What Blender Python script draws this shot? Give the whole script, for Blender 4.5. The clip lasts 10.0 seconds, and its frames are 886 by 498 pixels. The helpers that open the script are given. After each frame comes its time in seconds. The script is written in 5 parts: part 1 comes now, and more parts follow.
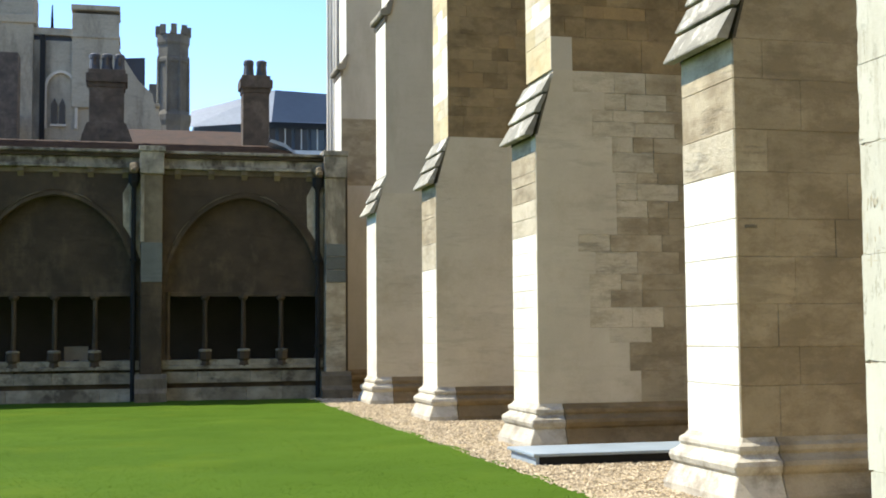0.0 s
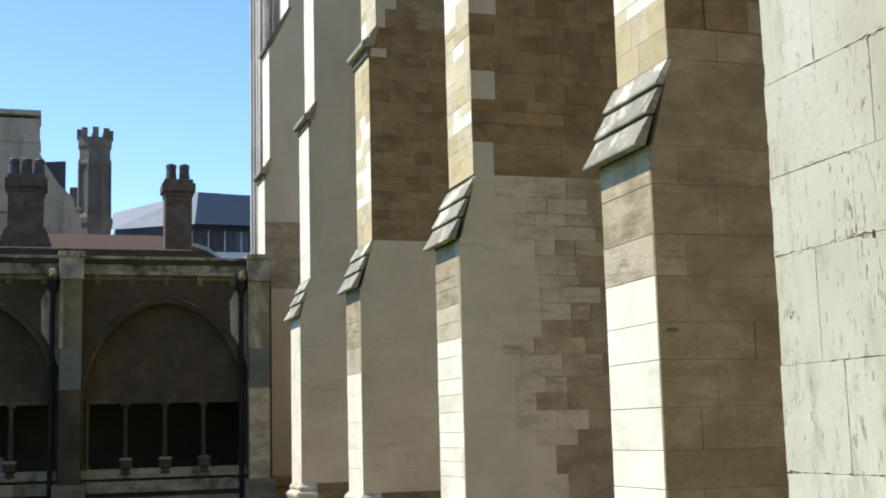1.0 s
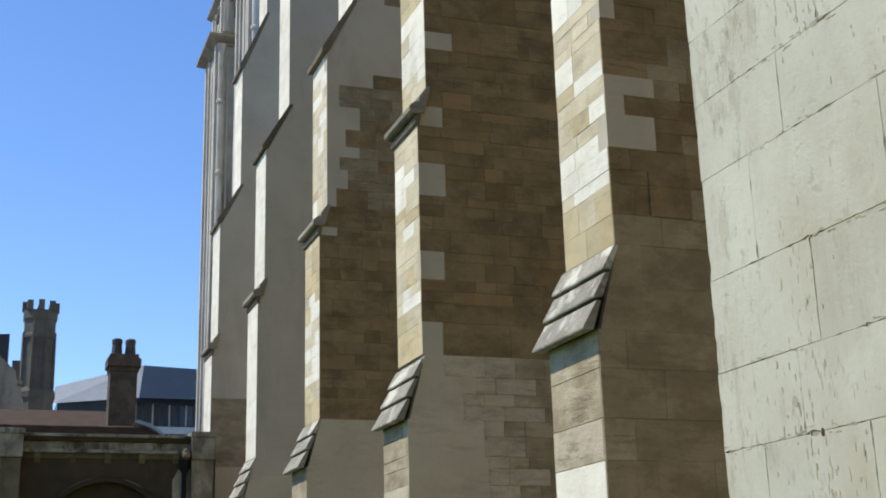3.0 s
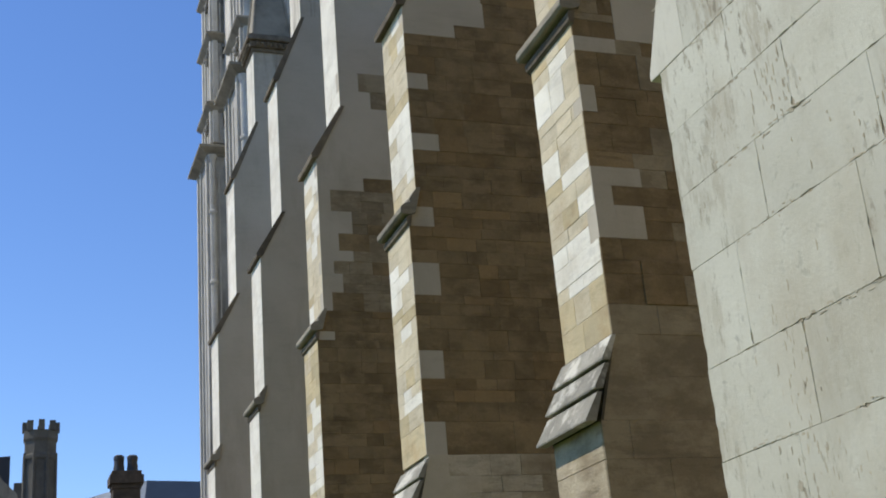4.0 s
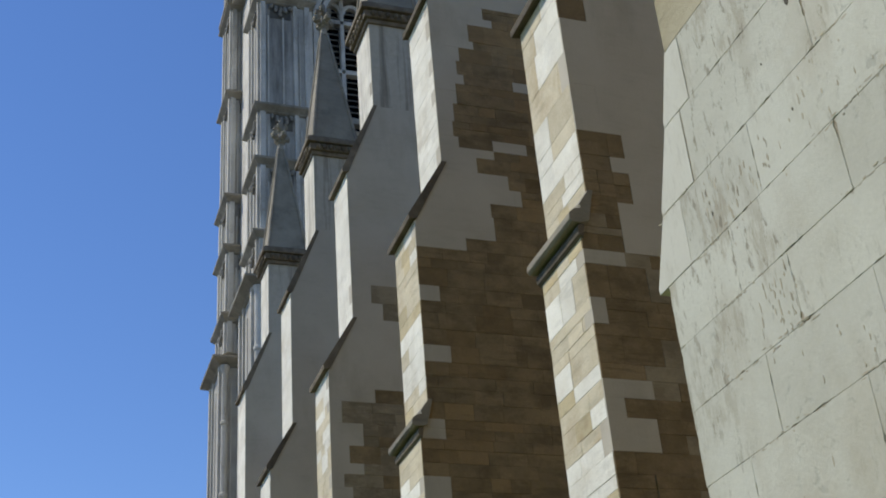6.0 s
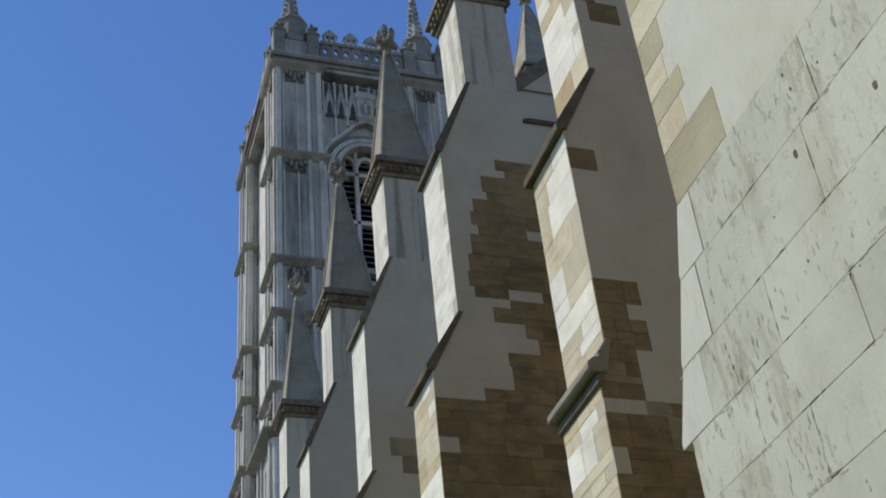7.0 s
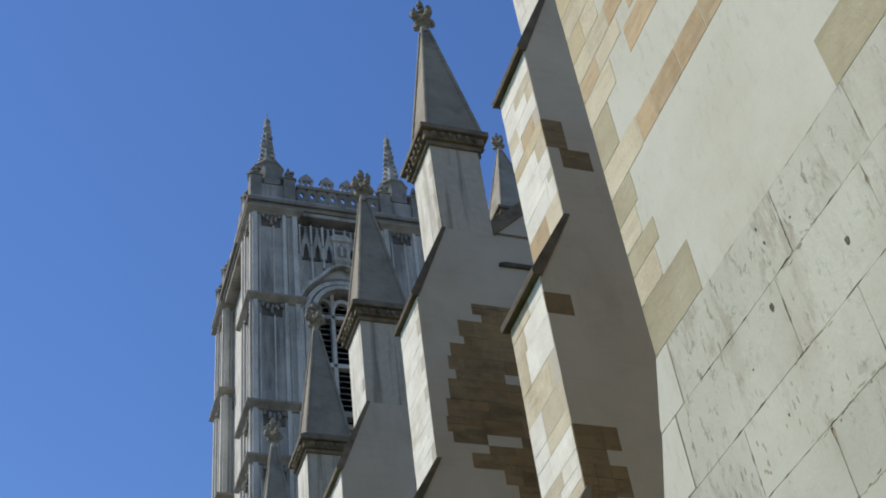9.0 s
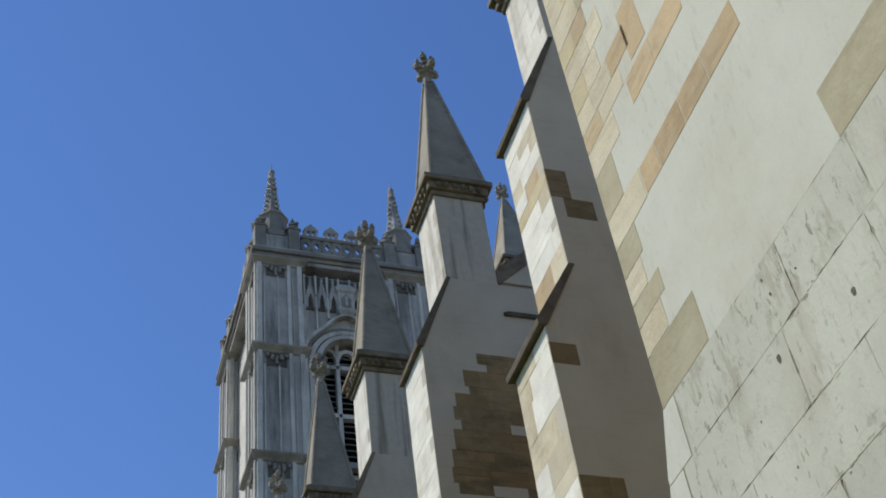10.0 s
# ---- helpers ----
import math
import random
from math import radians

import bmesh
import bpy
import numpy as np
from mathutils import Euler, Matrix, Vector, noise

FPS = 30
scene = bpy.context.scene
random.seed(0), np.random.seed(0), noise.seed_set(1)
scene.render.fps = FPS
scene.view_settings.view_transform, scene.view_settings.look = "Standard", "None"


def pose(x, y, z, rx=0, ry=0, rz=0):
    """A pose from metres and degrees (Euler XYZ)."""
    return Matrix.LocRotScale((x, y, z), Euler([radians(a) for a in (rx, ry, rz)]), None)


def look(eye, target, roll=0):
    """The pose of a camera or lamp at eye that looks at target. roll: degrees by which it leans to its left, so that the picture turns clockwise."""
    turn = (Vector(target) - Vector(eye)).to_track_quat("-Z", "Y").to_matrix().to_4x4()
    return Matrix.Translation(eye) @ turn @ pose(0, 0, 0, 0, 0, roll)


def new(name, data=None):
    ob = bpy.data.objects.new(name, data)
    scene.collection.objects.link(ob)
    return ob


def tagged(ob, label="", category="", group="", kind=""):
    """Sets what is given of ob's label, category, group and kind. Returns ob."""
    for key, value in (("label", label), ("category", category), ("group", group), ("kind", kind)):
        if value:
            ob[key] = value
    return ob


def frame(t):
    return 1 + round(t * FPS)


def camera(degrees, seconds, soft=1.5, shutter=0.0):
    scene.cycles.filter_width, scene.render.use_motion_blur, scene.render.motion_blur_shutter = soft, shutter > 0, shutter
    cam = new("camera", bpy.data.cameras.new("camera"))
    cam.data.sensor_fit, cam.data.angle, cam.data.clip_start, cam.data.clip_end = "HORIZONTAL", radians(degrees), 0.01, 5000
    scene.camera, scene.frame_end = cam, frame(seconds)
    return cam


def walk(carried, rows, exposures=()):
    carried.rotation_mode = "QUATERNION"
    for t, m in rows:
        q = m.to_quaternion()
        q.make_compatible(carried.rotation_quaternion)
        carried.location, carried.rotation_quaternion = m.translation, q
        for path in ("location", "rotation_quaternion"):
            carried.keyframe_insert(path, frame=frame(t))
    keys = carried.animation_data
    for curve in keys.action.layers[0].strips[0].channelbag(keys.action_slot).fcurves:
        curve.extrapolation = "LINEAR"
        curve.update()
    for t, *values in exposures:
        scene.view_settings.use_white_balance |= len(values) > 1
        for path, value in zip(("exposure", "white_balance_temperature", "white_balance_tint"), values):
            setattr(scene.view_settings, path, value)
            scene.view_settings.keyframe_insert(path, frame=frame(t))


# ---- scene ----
cam = camera(38.74, 10.0, soft=1.9)
# seconds, eye, heading from +y to the right, tilt, lean
PATH = [
    (0, -0.012, 0.044, 1.509, 14.11, 3.80, -0.47),
    (0.5, 0.013, 0.046, 1.541, 16.56, 4.80, -1.18),
    (1, 0.003, 0.046, 1.577, 17.60, 8.25, -1.49),
    (1.5, -0.008, 0.051, 1.598, 18.35, 10.53, -0.91),
    (2, -0.013, 0.046, 1.614, 19.40, 11.35, -1.50),
    (2.5, -0.011, 0.050, 1.632, 19.61, 12.82, -1.55),
    (3, -0.002, 0.040, 1.654, 20.18, 16.09, -1.60),
    (3.2, -0.005, 0.026, 1.667, 20.25, 16.50, -2.04),
    (4.3, 0.007, 0.001, 1.668, 20.75, 21.92, -5.44),
    (4.5, 0.021, 0.009, 1.660, 20.95, 22.66, -5.36),
    (5, 0.011, -0.008, 1.681, 20.96, 25.40, -5.28),
    (5.2, 0.007, 0.003, 1.682, 20.60, 25.68, -5.29),
    (6.3, 0.020, 0.005, 1.683, 21.04, 31.98, -5.02),
    (6.5, 0.014, -0.010, 1.701, 20.93, 33.05, -5.38),
    (7, 0.014, -0.017, 1.735, 20.69, 36.74, -6.15),
    (7.5, 0.005, -0.032, 1.751, 21.16, 39.62, -6.58),
    (8, 0.000, -0.045, 1.766, 21.99, 40.87, -7.22),
    (8.5, -0.010, -0.048, 1.769, 22.16, 41.67, -7.64),
    (9, -0.009, -0.063, 1.784, 23.12, 42.93, -8.34),
    (9.5, -0.017, -0.074, 1.793, 23.24, 44.02, -8.58),
    (10, -0.014, -0.072, 1.799, 23.31, 45.16, -8.83),
]


def aim(x, y, z, heading, tilt, lean):
    h, p = radians(heading), radians(tilt)
    to = (x + math.sin(h) * math.cos(p), y + math.cos(h) * math.cos(p), z + math.sin(p))
    return look((x, y, z), to, lean)


walk(cam, [(r[0], aim(*r[1:])) for r in PATH],
     exposures=[(0.0, 0.96, 7300, 7), (0.5, 0.65, 7200, 8), (1.0, 0.53, 7200, 8), (1.5, 0.4, 7100, 8), (2.5, 0.19, 7000, 8), (3.2, 0.08, 7000, 8),
                (4.4, -0.18, 6900, 10), (5.0, -0.26, 6900, 10), (6.5, -0.27, 6950, 8), (8.0, -0.24, 6950, 8), (10.0, -0.22, 6950, 8)])

# ---- world, sun ----
SUN = Vector((-0.54, 0.27, 0.79)).normalized()
world = bpy.data.worlds.new("sky")
scene.world = world
world.use_nodes = True
wn = world.node_tree
sky = wn.nodes.new("ShaderNodeTexSky")
sky.sky_type, sky.sun_disc = "NISHITA", False
sky.sun_elevation, sky.sun_rotation = math.asin(SUN.z), math.atan2(SUN.x, SUN.y)
sky.air_density, sky.dust_density, sky.ozone_density = 1.0, 0.0, 5.0
deep = wn.nodes.new("ShaderNodeHueSaturation")
deep.inputs["Saturation"].default_value, deep.inputs["Hue"].default_value = 1.15, 0.510
wn.links.new(sky.outputs[0], deep.inputs["Color"])
wn.links.new(deep.outputs[0], wn.nodes["Background"].inputs[0])
wn.nodes["Background"].inputs[1].default_value = 0.195
sun = new("sun", bpy.data.lights.new("sun", "SUN"))
sun.data.energy, sun.data.angle, sun.data.color = 4.6, radians(0.53), (1.0, 0.965, 0.90)
sun.matrix_world = look(SUN * 100, (0, 0, 0))


# ---- materials ----
def material(name, a, b, rough=0.85, scale=3.0, grain=60.0, bump=0.25, stain=None, stain_amount=0.5,
             vary=0.25, metal=0.0, island=False, pits=0.0, streak=0.0, bed=0.0, crust=0.0, spec=0.2, reach=(0.52, 0.70), speck=1.0):
    """Two tones mixed by coarse noise, a stain tone over them, fine grain, relief and a tone that varies from piece to piece."""
    m = bpy.data.materials.new(name)
    m.use_nodes = True
    t = m.node_tree
    n, link = t.nodes, t.links.new
    bsdf = n["Principled BSDF"]
    bsdf.inputs["Roughness"].default_value, bsdf.inputs["Metallic"].default_value = rough, metal
    bsdf.inputs["Specular IOR Level"].default_value = spec
    geo, info = n.new("ShaderNodeNewGeometry"), n.new("ShaderNodeObjectInfo")
    rnd = geo.outputs["Random Per Island"] if island else info.outputs["Random"]

    def noise_at(s, detail=4.0, source=None, rough_=0.6):
        x = n.new("ShaderNodeTexNoise")
        x.inputs["Scale"].default_value, x.inputs["Detail"].default_value = s, detail
        x.inputs["Roughness"].default_value = rough_
        link(source or geo.outputs["Position"], x.inputs["Vector"])
        return x.outputs["Fac"]

    def ramp(fac, lo, hi):
        x = n.new("ShaderNodeMapRange")
        x.inputs["From Min"].default_value, x.inputs["From Max"].default_value = lo, hi
        link(fac, x.inputs["Value"])
        return x.outputs["Result"]

    def mix(fac, c1, c2, mode="MIX"):
        x = n.new("ShaderNodeMix")
        x.data_type, x.blend_type = "RGBA", mode
        for sock, v in ((x.inputs[0], fac), (x.inputs[6], c1), (x.inputs[7], c2)):
            if isinstance(v, (int, float)):
                sock.default_value = v
            elif isinstance(v, tuple):
                sock.default_value = (*v, 1)
            else:
                link(v, sock)
        return x.outputs[2]

    col = mix(ramp(noise_at(scale), 0.35, 0.65), a, b)
    if stain:
        src = None
        if streak:
            mp = n.new("ShaderNodeMapping")
            mp.inputs["Scale"].default_value = (1, 1, streak)
            link(geo.outputs["Position"], mp.inputs["Vector"])
            src = mp.outputs[0]
        s = ramp(noise_at(scale * 0.55 + 0.3, 6.0, src, 0.68), *reach)
        k = n.new("ShaderNodeMath")
        k.operation = "MULTIPLY"
        k.inputs[1].default_value = stain_amount
        link(s, k.inputs[0])
        col = mix(k.outputs[0], col, stain)
    def stretched(sx, sz, s, lo, hi, amount, tone, colour, band=None):
        mp = n.new("ShaderNodeMapping")
        mp.inputs["Scale"].default_value = (sx, sx, sz)
        link(geo.outputs["Position"], mp.inputs["Vector"])
        fac = ramp(noise_at(s, 8.0, mp.outputs[0], 0.7), lo, hi)
        wide = ramp(noise_at(0.9, 3.0), *(band if band else (0.38, 0.62)))
        k1 = n.new("ShaderNodeMath")
        k1.operation = "MULTIPLY"
        link(fac, k1.inputs[0]), link(wide, k1.inputs[1])
        k2 = n.new("ShaderNodeMath")
        k2.operation = "MULTIPLY"
        k2.inputs[1].default_value = amount
        link(k1.outputs[0], k2.inputs[0])
        return mix(k2.outputs[0], colour, tone), k2.outputs[0]

    worn = []
    if bed:
        col, w = stretched(0.8, 4.5, 2.2, 0.50, 0.62, bed, tuple(c * 0.45 for c in a), col)
        worn.append(w)
    if crust:
        col, w = stretched(2.6, 0.8, 2.6, 0.52, 0.60, crust * 0.75, (0.30, 0.26, 0.185), col, (0.43, 0.56))
        worn.append(w)
        col, w = stretched(5.0, 1.7, 4.0, 0.56, 0.62, crust, (0.19, 0.165, 0.115), col, (0.43, 0.56))
        worn.append(w)
    g = n.new("ShaderNodeMapRange")
    g.inputs["To Min"].default_value, g.inputs["To Max"].default_value = 1 - vary, 1 + vary
    link(rnd, g.inputs["Value"])
    comb = n.new("ShaderNodeCombineColor")
    for i in range(3):
        link(g.outputs[0], comb.inputs[i])
    col = mix(1.0, col, comb.outputs[0], "MULTIPLY")
    fine = noise_at(grain, 5.0)
    f = n.new("ShaderNodeMapRange")
    f.inputs["From Min"].default_value, f.inputs["From Max"].default_value = 0.25, 0.75
    f.inputs["To Min"].default_value, f.inputs["To Max"].default_value = 1 - 0.12 * speck, 1 + 0.1 * speck
    link(fine, f.inputs["Value"])
    comb2 = n.new("ShaderNodeCombineColor")
    for i in range(3):
        link(f.outputs[0], comb2.inputs[i])
    col = mix(1.0, col, comb2.outputs[0], "MULTIPLY")
    height = noise_at(grain * 0.35, 8.0, None, 0.7)
    if pits:
        p = ramp(noise_at(14.0, 3.0), 0.60, 0.68)
        q = ramp(noise_at(2.3, 3.0), 0.45, 0.6)
        w = n.new("ShaderNodeMath")
        w.operation = "MULTIPLY"
        link(p, w.inputs[0]), link(q, w.inputs[1])
        w2 = n.new("ShaderNodeMath")
        w2.operation = "MULTIPLY"
        w2.inputs[1].default_value = pits
        link(w.outputs[0], w2.inputs[0])
        col = mix(w2.outputs[0], col, tuple(c * 0.62 for c in a))
        h2 = n.new("ShaderNodeMath")
        h2.operation = "SUBTRACT"
        link(height, h2.inputs[0]), link(w2.outputs[0], h2.inputs[1])
        height = h2.outputs[0]
    for w in worn:
        h3 = n.new("ShaderNodeMath")
        h3.operation = "MULTIPLY_ADD"
        h3.inputs[1].default_value = -0.6
        link(w, h3.inputs[0]), link(height, h3.inputs[2])
        height = h3.outputs[0]
    bp = n.new("ShaderNodeBump")
    bp.inputs["Strength"].default_value, bp.inputs["Distance"].default_value = bump, 0.02
    link(height, bp.inputs["Height"])
    link(bp.outputs[0], bsdf.inputs["Normal"])
    link(col, bsdf.inputs["Base Color"])
    return m


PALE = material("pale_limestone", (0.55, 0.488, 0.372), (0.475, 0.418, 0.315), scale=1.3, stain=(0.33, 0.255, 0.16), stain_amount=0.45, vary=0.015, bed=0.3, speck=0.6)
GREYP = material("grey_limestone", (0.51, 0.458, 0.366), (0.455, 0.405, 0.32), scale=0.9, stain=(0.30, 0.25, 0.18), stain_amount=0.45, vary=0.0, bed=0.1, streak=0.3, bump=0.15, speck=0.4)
MIXED = material("stained_limestone", (0.34, 0.275, 0.18), (0.24, 0.19, 0.12), scale=1.1, stain=(0.13, 0.092, 0.053), stain_amount=0.75, vary=0.08, bump=0.6, pits=0.4, bed=0.75)
BROWN = material("brown_weathered_limestone", (0.31, 0.222, 0.118), (0.235, 0.172, 0.093), scale=2.2, stain=(0.13, 0.092, 0.05), stain_amount=0.65, vary=0.09, bump=0.7, bed=0.5, reach=(0.45, 0.62), streak=1.4)
RUST = material("rusty_brown_limestone", (0.30, 0.205, 0.10), (0.235, 0.162, 0.083), scale=1.8, stain=(0.10, 0.07, 0.038), stain_amount=0.6, vary=0.17, bump=0.6, bed=0.45)
OCHRE = material("ochre_limestone", (0.56, 0.46, 0.275), (0.50, 0.42, 0.265), scale=3.0, stain=(0.42, 0.285, 0.14), stain_amount=0.6, vary=0.15, bump=0.4, bed=0.4)
CREAM = material("cream_limestone", (0.62, 0.545, 0.395), (0.55, 0.475, 0.33), scale=2.5, stain=(0.40, 0.30, 0.175), stain_amount=0.6, vary=0.1, bump=0.4, bed=0.35)
# front stone, whitened beyond the side stone to carry the sun's glare
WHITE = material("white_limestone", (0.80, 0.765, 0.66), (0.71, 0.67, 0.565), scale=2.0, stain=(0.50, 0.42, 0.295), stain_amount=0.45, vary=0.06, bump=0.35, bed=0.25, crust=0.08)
ROUGH = material("pitted_pale_ashlar", (0.53, 0.522, 0.435), (0.455, 0.442, 0.36), scale=1.3, stain=(0.36, 0.31, 0.22), stain_amount=0.6, vary=0.05, bump=0.18, pits=0.5, streak=0.5, crust=0.7, speck=0.35, reach=(0.5, 0.68))
SPALL = material("brown_spalled_bed", (0.34, 0.295, 0.215), (0.26, 0.22, 0.155), scale=4.0, vary=0.0, bump=0.6)
FLAKE = material("stained_lime_flakes", (0.43, 0.39, 0.295), (0.36, 0.32, 0.235), scale=3.0, vary=0.14, bump=0.1, island=True, speck=0.4)
SMOOTH = material("smooth_pale_render", (0.59, 0.575, 0.49), (0.535, 0.517, 0.43), scale=0.9, stain=(0.45, 0.40, 0.30), stain_amount=0.4, vary=0.02, bump=0.08, crust=0.15, speck=0.3)
TABLE = material("grey_weathering_stone", (0.30, 0.285, 0.235), (0.20, 0.19, 0.155), scale=3.0, stain=(0.55, 0.53, 0.45), stain_amount=0.8, reach=(0.52, 0.59), vary=0.15, bump=0.5, bed=0.3)
# lichened stone; the same dark tone paints shade in gaps, slots and holes
LICHEN_SHADE = material("dark_lichen_and_shade_stone", (0.115, 0.10, 0.072), (0.07, 0.061, 0.045), scale=4.0, stain=(0.21, 0.188, 0.14), stain_amount=0.45, vary=0.1, bump=0.6)
SPIRE = material("brown_grey_spire_stone", (0.335, 0.297, 0.226), (0.25, 0.222, 0.17), scale=1.4, stain=(0.11, 0.095, 0.07), stain_amount=0.6, vary=0.08, bump=0.5, bed=0.4)
MORTAR = material("lime_mortar", (0.33, 0.27, 0.185), (0.25, 0.20, 0.135), scale=4.0, vary=0.02, bump=0.4)
TOWER = material("grey_tower_stone", (0.60, 0.57, 0.50), (0.47, 0.445, 0.39), scale=0.55, grain=12.0, stain=(0.17, 0.158, 0.13), stain_amount=0.8, vary=0.1, bump=0.5, streak=0.18, crust=0.45)
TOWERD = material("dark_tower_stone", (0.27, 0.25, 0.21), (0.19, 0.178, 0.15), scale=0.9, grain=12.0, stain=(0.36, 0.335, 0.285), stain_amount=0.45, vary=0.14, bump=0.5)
STRING = material("weathered_string_course_stone", (0.34, 0.312, 0.25), (0.22, 0.20, 0.16), scale=0.9, grain=12.0, stain=(0.11, 0.10, 0.08), stain_amount=0.7, vary=0.12, bump=0.5, crust=0.4)
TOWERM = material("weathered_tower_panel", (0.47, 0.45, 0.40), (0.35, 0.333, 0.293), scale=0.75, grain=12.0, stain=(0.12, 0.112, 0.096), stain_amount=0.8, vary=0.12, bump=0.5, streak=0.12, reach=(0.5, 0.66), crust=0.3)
# dark brown stone of the cloister walls, arch heads and mullions
DARKCL = material("dark_cloister_stone", (0.076, 0.055, 0.034), (0.046, 0.035, 0.023), scale=1.3, stain=(0.17, 0.125, 0.075), stain_amount=0.6, vary=0.1, bump=0.5, streak=0.5, bed=0.4)
WORNCL = material("worn_cloister_stone", (0.20, 0.162, 0.105), (0.115, 0.092, 0.058), scale=1.6, stain=(0.045, 0.035, 0.022), stain_amount=0.8, vary=0.15, bump=0.5, streak=0.35, bed=0.4)
PLAQUE = material("slate_grey_tablet", (0.14, 0.145, 0.13), (0.11, 0.115, 0.10), scale=2.0, vary=0.12, bump=0.15, bed=0.3)
IRON = material("dark_iron", (0.020, 0.020, 0.019), (0.014, 0.014, 0.013), rough=0.85, vary=0.1, spec=0.15)
LEAD = material("bluish_painted_metal", (0.30, 0.37, 0.42), (0.25, 0.31, 0.36), rough=0.45, scale=2.0, stain=(0.16, 0.19, 0.21), stain_amount=0.4, vary=0.03, bump=0.1, spec=0.5)
TILE = material("red_brown_roof_tile", (0.085, 0.054, 0.037), (0.062, 0.045, 0.034), scale=3.0, stain=(0.04, 0.035, 0.03), stain_amount=0.6, vary=0.22, island=True)
BRICK = material("sooty_brick", (0.105, 0.082, 0.063), (0.065, 0.053, 0.042), scale=3.0, stain=(0.155, 0.125, 0.095), stain_amount=0.6, vary=0.1, bump=0.7, bed=0.5, reach=(0.5, 0.62))
FARS = material("pale_building_stone", (0.355, 0.312, 0.232), (0.285, 0.248, 0.182), scale=0.5, grain=10.0, stain=(0.13, 0.11, 0.08), stain_amount=0.8, vary=0.06, streak=0.3, bed=0.4, reach=(0.52, 0.66))
SLATE = material("dark_slate", (0.045, 0.05, 0.06), (0.035, 0.038, 0.045), rough=0.6, scale=1.0, vary=0.1, spec=0.5)
MODERN = material("blue_grey_cladding", (0.05, 0.078, 0.115), (0.042, 0.066, 0.10), rough=0.5, scale=0.15, grain=2.0, vary=0.05, bump=0.05, spec=0.4)
MODERNL = material("light_cladding", (0.54, 0.57, 0.58), (0.48, 0.51, 0.53), rough=0.5, scale=0.15, grain=2.0, vary=0.05, bump=0.05, spec=0.4)
GLASS = material("dark_window_glass", (0.02, 0.025, 0.035), (0.015, 0.02, 0.028), rough=0.12, scale=0.6, vary=0.2, bump=0.02, spec=0.5)
GRASS = material("mown_grass", (0.056, 0.107, 0.010), (0.046, 0.092, 0.008), scale=0.4, grain=40.0, stain=(0.080, 0.122, 0.010), stain_amount=0.6, vary=0.02, bump=0.2, rough=0.9, spec=0.05)
BLADE = material("grass_blade", (0.066, 0.119, 0.011), (0.052, 0.102, 0.008), scale=0.5, vary=0.16, bump=0.0, island=True, rough=0.8, spec=0.05)
GRAVEL = material("buff_gravel_bed", (0.40, 0.33, 0.22), (0.30, 0.24, 0.16), scale=5.0, grain=70.0, stain=(0.20, 0.16, 0.10), stain_amount=0.4, vary=0.02, bump=1.0)
PEBBLE = material("buff_pebble", (0.48, 0.40, 0.28), (0.36, 0.29, 0.19), scale=8.0, vary=0.45, bump=0.2, island=True)
EARTH = material("town_ground", (0.16, 0.15, 0.13), (0.12, 0.11, 0.10), scale=0.3, vary=0.02)
# darkened stone: the dimness of the covered walk is in the colour
INSIDE = material("dim_inside_stone", (0.085, 0.078, 0.066), (0.065, 0.06, 0.05), scale=1.0, vary=0.03)
TAN = material("tan_stained_limestone", (0.46, 0.39, 0.275), (0.36, 0.297, 0.20), scale=2.6, stain=(0.19, 0.14, 0.082), stain_amount=0.55, vary=0.09, bump=0.6, pits=0.5, bed=0.75, reach=(0.46, 0.62), streak=1.8)
BLOTCH = material("blotched_limestone", (0.43, 0.365, 0.255), (0.32, 0.265, 0.175), scale=1.5, stain=(0.17, 0.128, 0.075), stain_amount=0.62, vary=0.08, bump=0.6, pits=0.6, bed=0.95, reach=(0.48, 0.64))
FOOT = material("grey_plinth_stone", (0.55, 0.515, 0.43), (0.43, 0.395, 0.315), scale=2.2, stain=(0.20, 0.17, 0.125), stain_amount=0.8, vary=0.05, bump=0.6, pits=0.6, bed=0.5, reach=(0.5, 0.64))
CORNICE = material("streaked_cornice_stone", (0.37, 0.335, 0.265), (0.17, 0.15, 0.115), scale=2.6, stain=(0.05, 0.04, 0.027), stain_amount=0.9, vary=0.12, bump=0.5, streak=0.5, bed=0.5, reach=(0.48, 0.6))
SILL = material("grey_worn_sill_stone", (0.33, 0.295, 0.215), (0.19, 0.165, 0.115), scale=2.6, stain=(0.06, 0.05, 0.034), stain_amount=0.8, vary=0.2, bump=0.5, bed=0.6, reach=(0.5, 0.62))
UMBER = material("umber_stained_limestone", (0.255, 0.181, 0.094), (0.18, 0.129, 0.068), scale=2.4, stain=(0.33, 0.24, 0.135), stain_amount=0.5, vary=0.12, bump=0.7, bed=0.5, reach=(0.50, 0.60), streak=1.4)
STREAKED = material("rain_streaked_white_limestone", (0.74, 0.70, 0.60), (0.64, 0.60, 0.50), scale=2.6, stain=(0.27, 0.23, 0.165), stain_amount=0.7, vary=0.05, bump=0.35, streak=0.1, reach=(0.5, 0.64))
WASHED = material("rain_washed_stone", (0.46, 0.405, 0.30), (0.29, 0.25, 0.18), scale=2.8, stain=(0.08, 0.062, 0.04), stain_amount=0.65, vary=0.05, bump=0.4, streak=0.25, reach=(0.46, 0.6))
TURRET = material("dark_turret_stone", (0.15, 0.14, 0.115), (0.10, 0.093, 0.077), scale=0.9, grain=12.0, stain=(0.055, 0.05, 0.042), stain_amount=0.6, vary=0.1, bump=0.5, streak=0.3)
